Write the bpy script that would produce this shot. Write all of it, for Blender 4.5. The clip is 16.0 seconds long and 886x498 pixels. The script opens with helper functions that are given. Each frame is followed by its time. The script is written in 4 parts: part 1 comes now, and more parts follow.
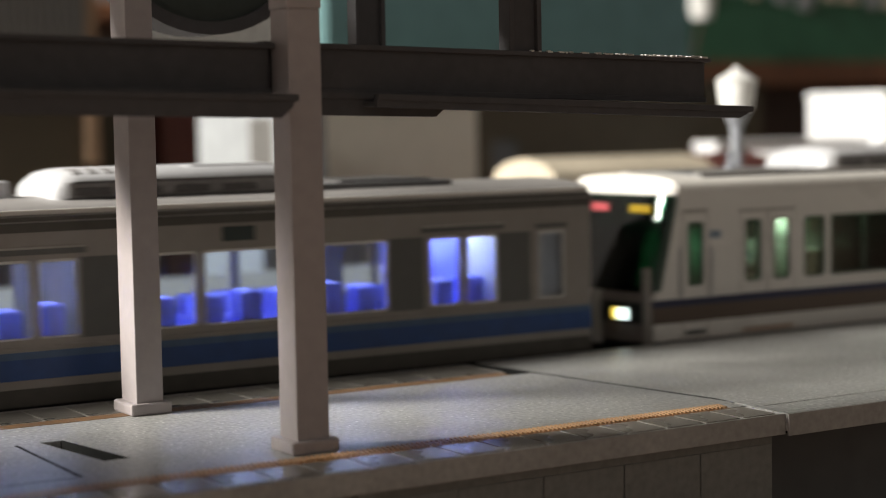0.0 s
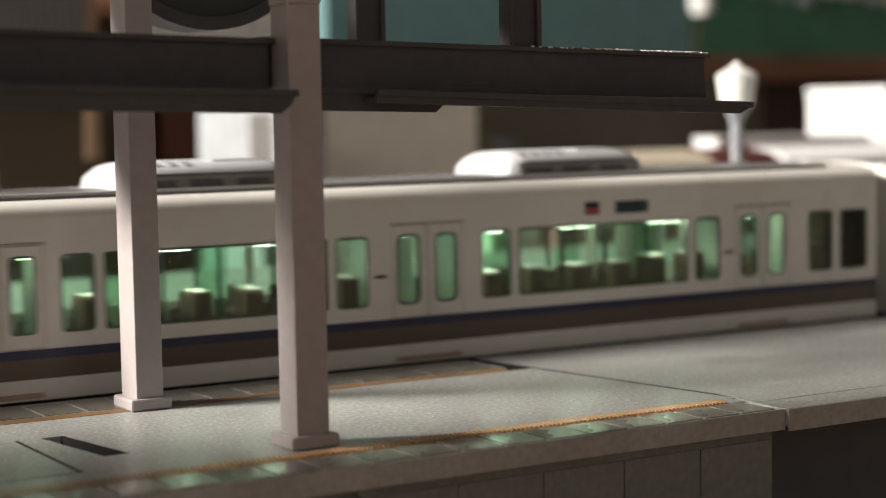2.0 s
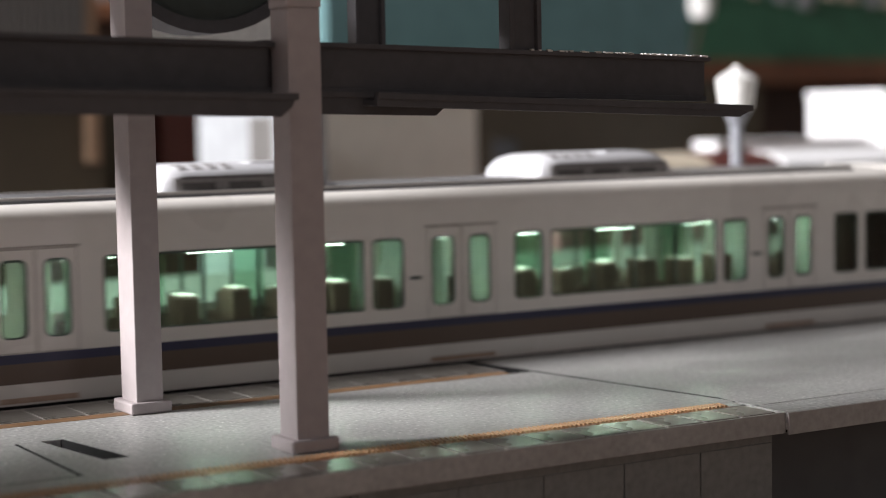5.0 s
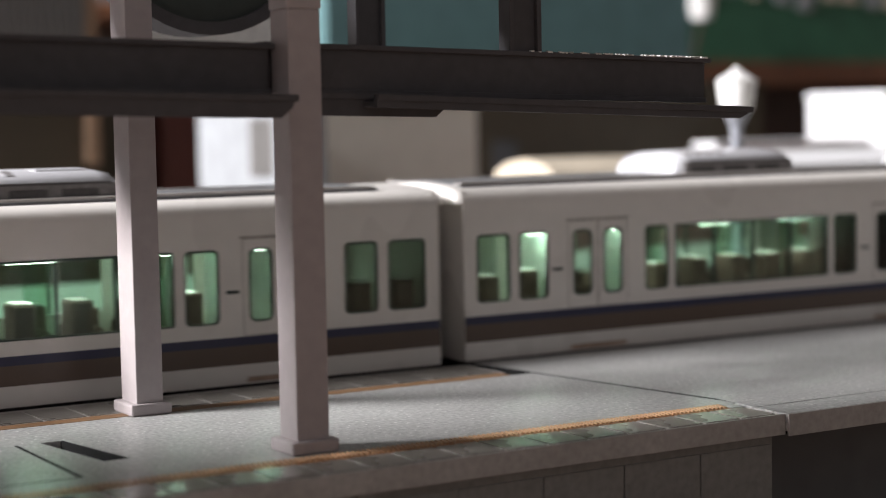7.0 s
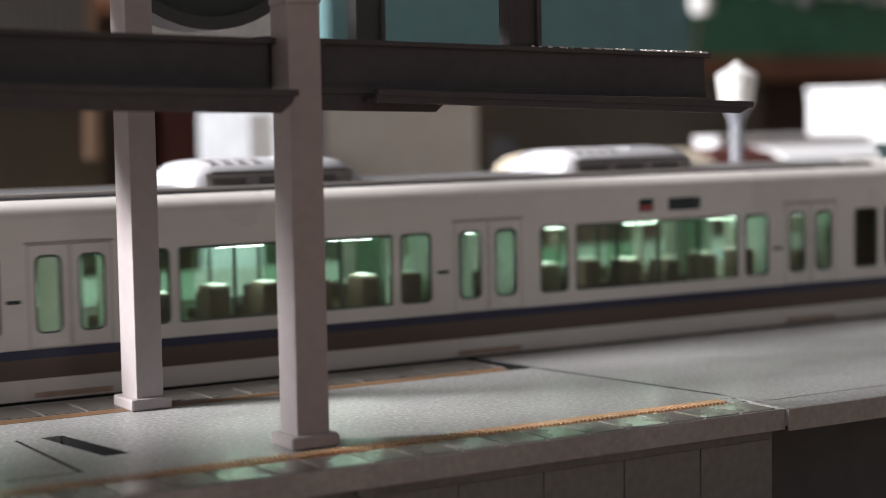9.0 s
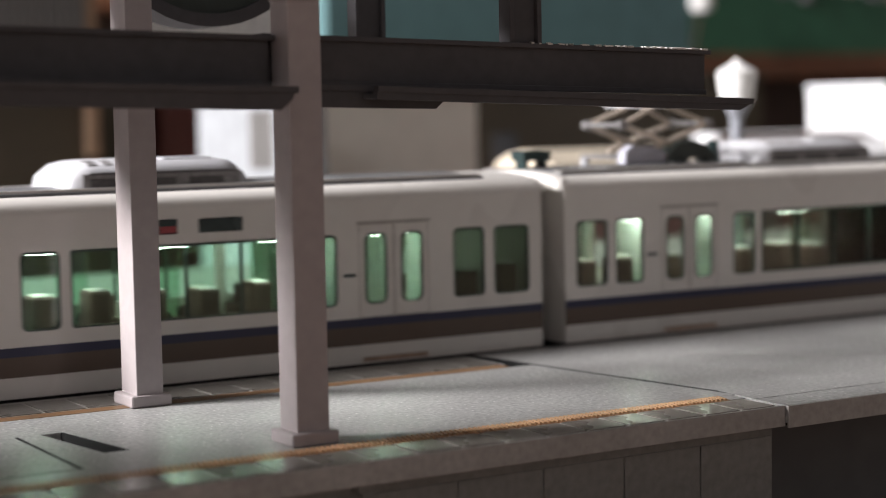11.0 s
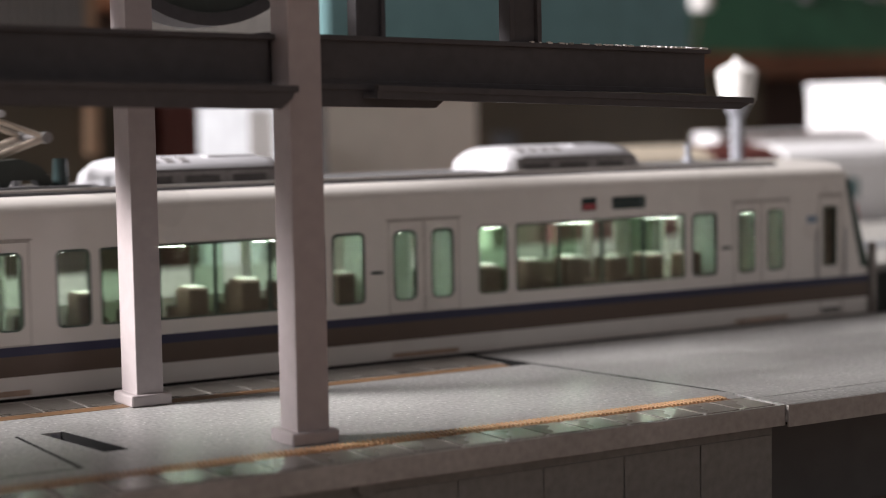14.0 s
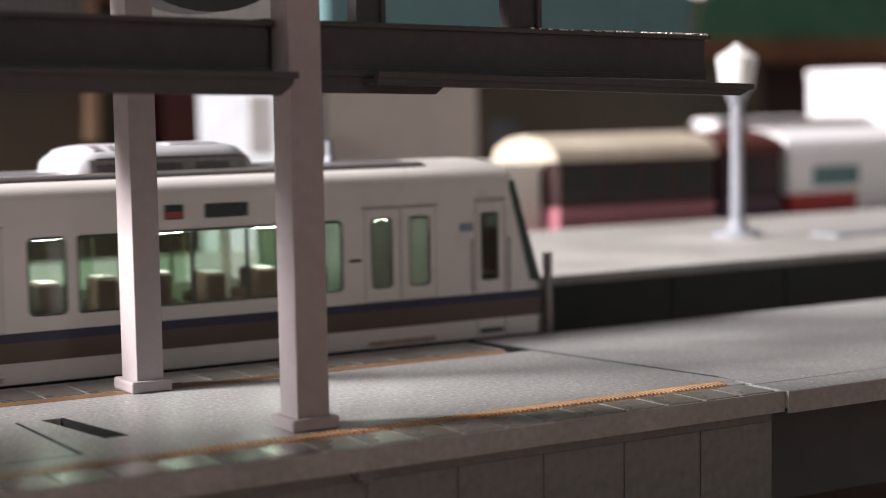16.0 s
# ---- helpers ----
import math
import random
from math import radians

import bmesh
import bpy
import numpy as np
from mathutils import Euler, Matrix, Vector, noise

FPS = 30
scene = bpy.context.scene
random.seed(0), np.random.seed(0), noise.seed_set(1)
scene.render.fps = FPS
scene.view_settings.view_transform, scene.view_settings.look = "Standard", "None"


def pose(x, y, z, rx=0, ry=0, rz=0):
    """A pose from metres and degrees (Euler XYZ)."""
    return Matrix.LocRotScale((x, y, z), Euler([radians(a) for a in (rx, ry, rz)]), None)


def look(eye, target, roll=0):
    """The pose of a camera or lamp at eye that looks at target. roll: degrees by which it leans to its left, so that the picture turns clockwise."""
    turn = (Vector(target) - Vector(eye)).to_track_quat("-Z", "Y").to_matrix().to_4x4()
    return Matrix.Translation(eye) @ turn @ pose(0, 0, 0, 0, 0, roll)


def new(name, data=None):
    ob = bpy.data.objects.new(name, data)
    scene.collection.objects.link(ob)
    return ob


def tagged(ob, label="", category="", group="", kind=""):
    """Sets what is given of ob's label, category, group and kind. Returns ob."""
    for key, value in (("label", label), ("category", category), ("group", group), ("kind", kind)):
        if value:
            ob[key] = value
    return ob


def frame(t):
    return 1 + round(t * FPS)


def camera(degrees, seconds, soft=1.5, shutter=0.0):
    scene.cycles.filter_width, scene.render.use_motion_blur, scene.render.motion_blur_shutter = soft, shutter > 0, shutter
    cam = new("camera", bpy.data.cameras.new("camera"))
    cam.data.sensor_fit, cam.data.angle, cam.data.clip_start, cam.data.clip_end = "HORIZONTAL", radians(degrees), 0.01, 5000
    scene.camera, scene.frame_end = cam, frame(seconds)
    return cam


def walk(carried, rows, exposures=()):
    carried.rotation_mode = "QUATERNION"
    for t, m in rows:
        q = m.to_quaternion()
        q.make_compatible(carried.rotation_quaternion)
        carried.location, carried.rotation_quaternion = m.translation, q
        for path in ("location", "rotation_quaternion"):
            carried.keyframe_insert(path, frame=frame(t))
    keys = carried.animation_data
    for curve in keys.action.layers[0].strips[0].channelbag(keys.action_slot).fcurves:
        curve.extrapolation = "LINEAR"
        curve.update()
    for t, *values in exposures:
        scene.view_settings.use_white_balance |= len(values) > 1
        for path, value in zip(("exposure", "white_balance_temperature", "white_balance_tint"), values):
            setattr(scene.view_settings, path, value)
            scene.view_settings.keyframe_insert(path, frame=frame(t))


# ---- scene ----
cam = camera(28.4, 16.0, soft=0.8, shutter=0.5)

# Plan unit: the layout is an N-gauge model; one unit is 1.05 mm. z = 0 is the top of the near platform.
U = 0.00105
EYE = (0.0, 0.0, 25.0)
# picture height drift of the hand-held camera: seconds, degrees of tilt against the base pose
TILT = [(0.0, 0.157), (0.5, 0.111), (1.0, 0.055), (1.5, 0.0), (2.0, 0.009), (2.5, -0.028), (3.0, -0.037), (3.5, -0.006),
        (4.0, 0.046), (5.2, 0.13), (6.5, 0.166), (7.0, 0.166), (7.5, 0.148), (8.0, 0.092), (8.5, 0.074), (9.0, 0.0),
        (10.2, -0.07), (11.5, -0.111), (12.0, -0.092), (12.5, -0.052), (13.0, -0.037), (13.5, -0.102), (14.0, -0.129),
        (14.5, -0.222), (15.0, -0.342), (15.5, -0.462), (16.0, -0.573)]
BASE = pose(EYE[0] * U, EYE[1] * U, EYE[2] * U, 85.702, 1.028, -31.278)
walk(cam, [(t, BASE @ pose(0, 0, 0, a)) for t, a in TILT], exposures=[(0.0, -0.25, 7100, 6), (1.0, -0.12, 7800, 5), (3.0, 0.0, 6600, 11), (9.0, 0.0, 6450, 12), (13.5, 0.0, 6650, 14), (16.0, 0.12, 6650, 16)])
cam.data.dof.use_dof = True
cam.data.dof.focus_distance = 0.156
cam.data.dof.aperture_fstop = 32.0

# ---- light ----
world = bpy.data.worlds.new("room_air")
scene.world = world
world.use_nodes = True
world.node_tree.nodes["Background"].inputs[0].default_value = (0.9, 0.95, 1.0, 1)
world.node_tree.nodes["Background"].inputs[1].default_value = 0.02


def room_lamp(name, eye, target, sx, sy, watts, colour):
    data = bpy.data.lights.new(name, "AREA")
    data.shape, data.size, data.size_y, data.energy, data.color = "RECTANGLE", sx, sy, watts, colour
    ob = new(name, data)
    ob.matrix_world = look(eye, target)
    return ob


room_lamp("room_light", (-0.86, 0.39, 0.54), (0.08, 0.15, 0.0), 0.30, 0.24, 46.0, (1.0, 0.985, 0.99))

# ---- materials ----


def mat(name, colour, rough=0.5, metal=0.0, grain=0.12, scale=900.0, blotch=0.12, bump=0.15, island=0.0, spec=0.5, fleck=0.0):
    m = bpy.data.materials.new(name)
    m.use_nodes = True
    n, l = m.node_tree.nodes, m.node_tree.links
    b = n["Principled BSDF"]
    b.inputs["Metallic"].default_value = metal
    b.inputs["Specular IOR Level"].default_value = spec
    co = n.new("ShaderNodeTexCoord")
    fine, broad = n.new("ShaderNodeTexNoise"), n.new("ShaderNodeTexNoise")
    fine.inputs["Scale"].default_value, fine.inputs["Detail"].default_value = scale, 4
    broad.inputs["Scale"].default_value, broad.inputs["Detail"].default_value = scale / 14, 3
    for k in (fine, broad):
        l.new(co.outputs["Object"], k.inputs["Vector"])

    def span(src, amount):
        r = n.new("ShaderNodeMapRange")
        r.inputs["From Min"].default_value, r.inputs["From Max"].default_value = 0.3, 0.7
        r.inputs["To Min"].default_value, r.inputs["To Max"].default_value = 1 - amount, 1 + amount
        l.new(src, r.inputs["Value"])
        return r.outputs[0]

    def times(a, c):
        k = n.new("ShaderNodeMath")
        k.operation = "MULTIPLY"
        l.new(a, k.inputs[0])
        l.new(c, k.inputs[1])
        return k.outputs[0]

    v = times(span(fine.outputs["Fac"], grain), span(broad.outputs["Fac"], blotch))
    if island:
        info = n.new("ShaderNodeObjectInfo")
        r = n.new("ShaderNodeMapRange")
        r.inputs["To Min"].default_value, r.inputs["To Max"].default_value = 1 - island, 1 + island
        l.new(info.outputs["Random"], r.inputs["Value"])
        v = times(v, r.outputs[0])
    mul = n.new("ShaderNodeVectorMath")
    mul.operation = "SCALE"
    mul.inputs[0].default_value = colour
    l.new(v, mul.inputs["Scale"])
    base = mul.outputs[0]
    if fleck:
        vo = n.new("ShaderNodeTexVoronoi")
        vo.inputs["Scale"].default_value = scale * 0.9
        l.new(co.outputs["Object"], vo.inputs["Vector"])
        ramp = n.new("ShaderNodeMapRange")
        ramp.inputs["From Min"].default_value, ramp.inputs["From Max"].default_value = 0.32, 0.12
        l.new(vo.outputs["Distance"], ramp.inputs["Value"])
        sep = n.new("ShaderNodeSeparateColor")
        l.new(vo.outputs["Color"], sep.inputs[0])
        pick = n.new("ShaderNodeMapRange")
        pick.inputs["From Min"].default_value, pick.inputs["From Max"].default_value = 0.72, 0.85
        l.new(sep.outputs[0], pick.inputs["Value"])
        amt = n.new("ShaderNodeMath")
        amt.operation = "MULTIPLY"
        amt.inputs[1].default_value = fleck
        l.new(times(ramp.outputs[0], pick.outputs[0]), amt.inputs[0])
        mx = n.new("ShaderNodeMix")
        mx.data_type = "RGBA"
        l.new(amt.outputs[0], mx.inputs["Factor"])
        l.new(base, mx.inputs["A"])
        mx.inputs["B"].default_value = (0.8, 0.79, 0.76, 1)
        base = mx.outputs["Result"]
    l.new(base, b.inputs["Base Color"])
    rr = n.new("ShaderNodeMapRange")
    rr.inputs["From Min"].default_value, rr.inputs["From Max"].default_value = 0.3, 0.7
    rr.inputs["To Min"].default_value, rr.inputs["To Max"].default_value = max(0.03, rough - 0.1), min(1, rough + 0.1)
    l.new(broad.outputs["Fac"], rr.inputs["Value"])
    l.new(rr.outputs[0], b.inputs["Roughness"])
    if bump:
        bp = n.new("ShaderNodeBump")
        bp.inputs["Strength"].default_value, bp.inputs["Distance"].default_value = bump, 0.0001
        l.new(fine.outputs["Fac"], bp.inputs["Height"])
        l.new(bp.outputs[0], b.inputs["Normal"])
    return m


def glow(name, colour, strength):
    m = bpy.data.materials.new(name)
    m.use_nodes = True
    b = m.node_tree.nodes["Principled BSDF"]
    b.inputs["Base Color"].default_value = (0.7, 0.7, 0.7, 1)
    b.inputs["Emission Color"].default_value = (*colour, 1)
    b.inputs["Emission Strength"].default_value = strength
    return m


def glass(name, tint):
    """Thin tinted plastic glazing: clear through, glossy towards grazing angles."""
    m = bpy.data.materials.new(name)
    m.use_nodes = True
    n, l = m.node_tree.nodes, m.node_tree.links
    n.remove(n["Principled BSDF"])
    clear, gloss, mix, fr = (n.new("ShaderNode" + k) for k in ("BsdfTransparent", "BsdfGlossy", "MixShader", "Fresnel"))
    clear.inputs[0].default_value = (*tint, 1)
    gloss.inputs["Roughness"].default_value = 0.06
    fr.inputs[0].default_value = 1.45
    l.new(fr.outputs[0], mix.inputs[0])
    l.new(clear.outputs[0], mix.inputs[1])
    l.new(gloss.outputs[0], mix.inputs[2])
    l.new(mix.outputs[0], n["Material Output"].inputs["Surface"])
    return m


M = dict(
    paving=mat("platform_paving", (0.35, 0.348, 0.338), 0.40, grain=0.34, scale=2200, blotch=0.04, bump=0.14, fleck=0.8),
    kerb=mat("platform_kerb", (0.36, 0.342, 0.325), 0.55, scale=1500, blotch=0.12, bump=0.25),
    face=mat("platform_face", (0.22, 0.215, 0.205), 0.6, scale=1200, bump=0.2),
    tile=mat("edge_tile", (0.23, 0.21, 0.185), 0.26, scale=1500, bump=0.25, island=0.12),
    # edge_tile darkened: the train's shade on the far edge is in the colour
    fartile_shaded=mat("far_edge_tile_shaded", (0.13, 0.12, 0.105), 0.35, scale=1500, bump=0.25, island=0.12),
    joint=mat("edge_joint", (0.64, 0.62, 0.59), 0.5, scale=1500),
    rib=mat("tactile_rib", (0.52, 0.32, 0.18), 0.35, scale=1400, blotch=0.25, bump=0.2),
    # wear plus the train's shade, both mixed into this darker orange
    worn_shaded=mat("worn_shaded_orange", (0.22, 0.12, 0.055), 0.5, scale=1400, blotch=0.3),
    orange=mat("tactile_orange", (0.33, 0.15, 0.06), 0.35, scale=1400, blotch=0.25, bump=0.2),
    slot=mat("slot_dark", (0.012, 0.012, 0.012), 0.8, spec=0.2),
    post=mat("column_paint", (0.38, 0.338, 0.338), 0.42, scale=800, grain=0.05, blotch=0.06, bump=0.12),
    steel=mat("canopy_grey", (0.078, 0.075, 0.080), 0.55, scale=900, grain=0.08, blotch=0.12, bump=0.15, spec=0.25),
    white=mat("car_white", (0.70, 0.67, 0.63), 0.3, scale=500, grain=0.02, blotch=0.04, bump=0.04),
    roofgrey=mat("car_roof_grey", (0.15, 0.15, 0.155), 0.4, scale=700, grain=0.05, bump=0.08),
    roofpale=mat("car_roof_pale", (0.30, 0.285, 0.28), 0.4, scale=700, grain=0.05, bump=0.08),
    acwhite=mat("unit_white", (0.50, 0.50, 0.52), 0.35, scale=700, grain=0.03, bump=0.06),
    acside=mat("unit_side_grey", (0.23, 0.22, 0.22), 0.5, scale=1600, grain=0.2),
    grille=mat("unit_grille", (0.09, 0.085, 0.085), 0.5, scale=1600, grain=0.2),
    brown=mat("band_brown", (0.095, 0.062, 0.043), 0.35, scale=700, grain=0.04),
    navy=mat("band_navy", (0.018, 0.02, 0.06), 0.35, scale=700, grain=0.04),
    black=mat("black_plastic", (0.012, 0.013, 0.012), 0.35, scale=900),
    gasket=mat("gasket_green_black", (0.03, 0.055, 0.042), 0.35, scale=900),
    headrest=mat("headrest_white", (0.7, 0.69, 0.66), 0.7, scale=900),
    seat=mat("seat_brown", (0.085, 0.052, 0.042), 0.7, scale=900, island=0.25),
    inner=mat("interior_cream", (0.74, 0.73, 0.66), 0.6, scale=700),
    divider=mat("interior_divider", (0.36, 0.40, 0.37), 0.5, scale=700),
    floorin=mat("interior_floor", (0.2, 0.19, 0.17), 0.6),
    green=glass("green_glazing", (0.80, 0.92, 0.85)),
    deepgreen=glass("deep_green_glazing", (0.73, 0.88, 0.79)),
    pale=glass("pale_glazing", (0.87, 0.92, 0.88)),
    olive_glass=glass("olive_glazing", (0.76, 0.86, 0.78)),
    clear=glass("clear_glazing", (0.84, 0.88, 0.93)),
    smoke=glass("smoke_glazing", (0.16, 0.36, 0.27)),
    led=glow("car_light", (0.88, 1.0, 0.86), 38.0),
    ledblue=glow("blue_car_light", (0.52, 0.62, 1.0), 27.0),
    head=glow("headlight_glow", (0.75, 0.95, 1.0), 3.0),
    amber=glow("marker_glow", (1.0, 0.75, 0.1), 2.0),
    silver=mat("car_silver", (0.27, 0.245, 0.225), 0.4, metal=0.15, scale=600, grain=0.04),
    panel=mat("car_dark_panel", (0.10, 0.10, 0.095), 0.4, scale=600, grain=0.05),
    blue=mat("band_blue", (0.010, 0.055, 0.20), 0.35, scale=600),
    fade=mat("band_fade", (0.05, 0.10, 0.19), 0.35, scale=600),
    seam=mat("panel_seam", (0.40, 0.37, 0.34), 0.5, scale=700),
    apron=mat("cab_apron", (0.20, 0.165, 0.155), 0.5, scale=700),
    pale_gold=mat("arm_metal", (0.62, 0.53, 0.44), 0.35, metal=0.3, scale=900),
    lilac=mat("frame_grey", (0.40, 0.40, 0.45), 0.45, scale=900),
    brightwhite=mat("bright_white_wall", (0.85, 0.85, 0.86), 0.6, scale=200, grain=0.03, blotch=0.04),
    plum=mat("car_plum", (0.10, 0.05, 0.075), 0.5, scale=400),
    rust=mat("step_rust", (0.40, 0.29, 0.22), 0.6, scale=900, blotch=0.3),
    skirt=mat("car_skirt", (0.075, 0.068, 0.058), 0.6, scale=600),
    seatblue=mat("seat_blue", (0.25, 0.29, 0.95), 0.6, scale=900),
    sign=mat("sign_dark", (0.03, 0.05, 0.05), 0.25, scale=900),
    red=mat("sign_red", (0.40, 0.07, 0.08), 0.35, scale=900),
    signy=mat("sign_yellow", (0.30, 0.20, 0.015), 0.35, scale=900),
    markblue=mat("mark_blue", (0.22, 0.28, 0.36), 0.4, scale=900),
    metal=mat("pantograph_metal", (0.34, 0.33, 0.33), 0.35, metal=0.7, scale=900),
    rail=mat("rail_steel", (0.35, 0.3, 0.25), 0.3, metal=0.9, scale=900),
    ballast=mat("ballast", (0.16, 0.145, 0.125), 0.9, grain=0.5, scale=700, bump=0.9),
    board=mat("base_board", (0.17, 0.115, 0.08), 0.6, grain=0.25, scale=120, blotch=0.25, bump=0.2),
    plat2top=mat("far_platform_top", (0.40, 0.39, 0.365), 0.5, scale=900),
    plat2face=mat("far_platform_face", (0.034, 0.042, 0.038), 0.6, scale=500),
    lampgrey=mat("lamp_grey", (0.25, 0.26, 0.29), 0.45, scale=700),
    lampwhite=mat("lamp_white", (0.8, 0.79, 0.77), 0.4, scale=500),
    bwhite=mat("building_white", (0.30, 0.315, 0.33), 0.6, scale=200),
    bbeige=mat("building_beige", (0.80, 0.78, 0.70), 0.6, scale=200, grain=0.04, blotch=0.04),
    cream=mat("roof_cream", (0.54, 0.47, 0.37), 0.55, scale=300),
    maroon=mat("car_maroon", (0.03, 0.012, 0.011), 0.5, scale=400),
    pink=mat("car_pink", (0.42, 0.16, 0.19), 0.4, scale=400),
    redbrown=mat("red_brown", (0.085, 0.02, 0.015), 0.6, scale=200),
    redcar=mat("car_red", (0.45, 0.03, 0.03), 0.4, scale=400),
    teal=mat("wall_teal", (0.12, 0.23, 0.24), 0.55, scale=150, blotch=0.2),
    greenb=mat("sign_green", (0.035, 0.13, 0.075), 0.6, scale=120, blotch=0.3),
    wood=mat("shelf_wood", (0.17, 0.07, 0.035), 0.5, scale=80, grain=0.2, blotch=0.25),
    darkwood=mat("shelf_dark", (0.05, 0.026, 0.018), 0.6, scale=80, grain=0.2),
    olive=mat("olive_card", (0.06, 0.048, 0.029), 0.7, scale=100, blotch=0.3),
    plaster=mat("room_plaster", (0.17, 0.163, 0.16), 0.8, scale=30),
    tan=mat("post_tan", (0.26, 0.17, 0.11), 0.6, scale=200),
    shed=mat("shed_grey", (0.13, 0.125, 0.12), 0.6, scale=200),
    window=mat("building_window", (0.10, 0.11, 0.12), 0.2, scale=200),
    pot=mat("bracket_dark", (0.035, 0.045, 0.04), 0.5, scale=600),
)

# ---- mesh helpers (plan units) ----


def box(bm, x0, x1, y0, y1, z0, z1, bev=0.0):
    tmp = bmesh.new()
    bmesh.ops.create_cube(tmp, size=1)
    for v in tmp.verts:
        v.co = Vector(((x0 + x1) / 2 + v.co.x * (x1 - x0), (y0 + y1) / 2 + v.co.y * (y1 - y0), (z0 + z1) / 2 + v.co.z * (z1 - z0)))
    if bev:
        bmesh.ops.bevel(tmp, geom=tmp.edges[:], offset=bev, segments=2, affect="EDGES", profile=0.5)
    add_mesh(bm, tmp)
    return bm


def add_mesh(bm, tmp):
    me = bpy.data.meshes.new("tmp")
    tmp.to_mesh(me)
    tmp.free()
    bm.from_mesh(me)
    bpy.data.meshes.remove(me)


def prism(bm, pts, axis, a, b):
    """A polygon of (u, v) points, swept along an axis from a to b. For x: (y, z); y: (x, z); z: (x, y)."""
    def place(p, w):
        return {"x": (w, p[0], p[1]), "y": (p[0], w, p[1]), "z": (p[0], p[1], w)}[axis]
    lo, hi = [bm.verts.new(place(p, a)) for p in pts], [bm.verts.new(place(p, b)) for p in pts]
    fs = [bm.faces.new(lo), bm.faces.new(hi[::-1])]
    for i in range(len(pts)):
        j = (i + 1) % len(pts)
        fs.append(bm.faces.new((lo[j], lo[i], hi[i], hi[j])))
    bmesh.ops.recalc_face_normals(bm, faces=fs)
    return bm


def rod(bm, p, q, r, seg=8, r2=None):
    p, q = Vector(p), Vector(q)
    tmp = bmesh.new()
    bmesh.ops.create_cone(tmp, cap_ends=True, segments=seg, radius1=r, radius2=r if r2 is None else r2, depth=(q - p).length)
    turn = (q - p).to_track_quat("Z", "Y").to_matrix().to_4x4()
    tmp.transform(Matrix.Translation((p + q) / 2) @ turn)
    add_mesh(bm, tmp)
    return bm


def rrect(x0, x1, z0, z1, r, n=5):
    pts = []
    for cx, cz, a in ((x1 - r, z1 - r, 0), (x0 + r, z1 - r, 90), (x0 + r, z0 + r, 180), (x1 - r, z0 + r, 270)):
        for i in range(n + 1):
            q = radians(a + 90 * i / n)
            pts.append((cx + r * math.cos(q), cz + r * math.sin(q)))
    return pts


def ring(bm, outer, inner, y0, y1):
    """A frame between two closed outlines of as many (x, z) points, from y0 to y1."""
    k = len(outer)
    v = [[bm.verts.new((p[0], y, p[1])) for p in o] for y in (y0, y1) for o in (outer, inner)]
    fs = []
    for i in range(k):
        j = (i + 1) % k
        for a, b in ((0, 1), (2, 3), (0, 2), (1, 3)):
            fs.append(bm.faces.new((v[a][i], v[a][j], v[b][j], v[b][i])))
    bmesh.ops.recalc_face_normals(bm, faces=fs)
    return bm


def mesh_of(name, bm, material, smooth=False):
    bm.transform(Matrix.Scale(U, 4))
    me = bpy.data.meshes.new(name)
    bm.to_mesh(me)
    bm.free()
    me.materials.append(material)
    if smooth:
        me.shade_smooth()
        me.set_sharp_from_angle(angle=radians(40))
    return me


def part(name, bm, material, parent, label="", smooth=False):
    ob = new(name, mesh_of(name, bm, material, smooth))
    ob.parent = parent
    return tagged(ob, label)


def thing(name, label, category, group="", x=0, y=0, z=0, kind=""):
    ob = new(name)
    ob.empty_display_size = 0.01
    ob.location = (x * U, y * U, z * U)
    return tagged(ob, label, category, group, kind)


def solid(name, bm, material, label, category, kind="", smooth=False):
    return tagged(new(name, mesh_of(name, bm, material, smooth)), label, category, "", kind)


B = bmesh.new
GROUND = -12.0

# ---- setting: room and board ----
solid("ground", box(B(), -520, 720, -360, 600, GROUND - 18, GROUND), M["board"], "brown wooden layout board under the tracks", "board", "structure")
solid("floor", box(B(), -860, 1060, -560, 860, -460, -440), M["wood"], "brown wooden room floor", "floor", "structure")
solid("ceiling", box(B(), -860, 1060, -560, 860, 1100, 1120), M["plaster"], "plain plaster room ceiling", "ceiling", "structure")
for nm, wall in (("wall_north", (-860, 1060, 860, 880)), ("wall_south", (-860, 1060, -580, -560)), ("wall_west", (-880, -860, -560, 860)), ("wall_east", (1060, 1080, -560, 860))):
    solid(nm, box(B(), *wall, -460, 1120), M["plaster"], "plain plaster room wall", "wall", "structure")
for x in (-480, 680):
    for y in (-320, 560):
        solid("board_leg", box(B(), x - 20, x + 20, y - 20, y + 20, -440, GROUND - 18, 2), M["wood"], "square wooden leg under the layout board", "leg")

# ---- near platform ----
plat = thing("platform", "grey speckled model platform with orange tactile strip", "platform", kind="structure")
X0, XE = -70.0, 98.4


def seam(y):
    """x of the slightly slanted joint between the two platform sections."""
    return 100.3 - (y - 120.0) * 0.145


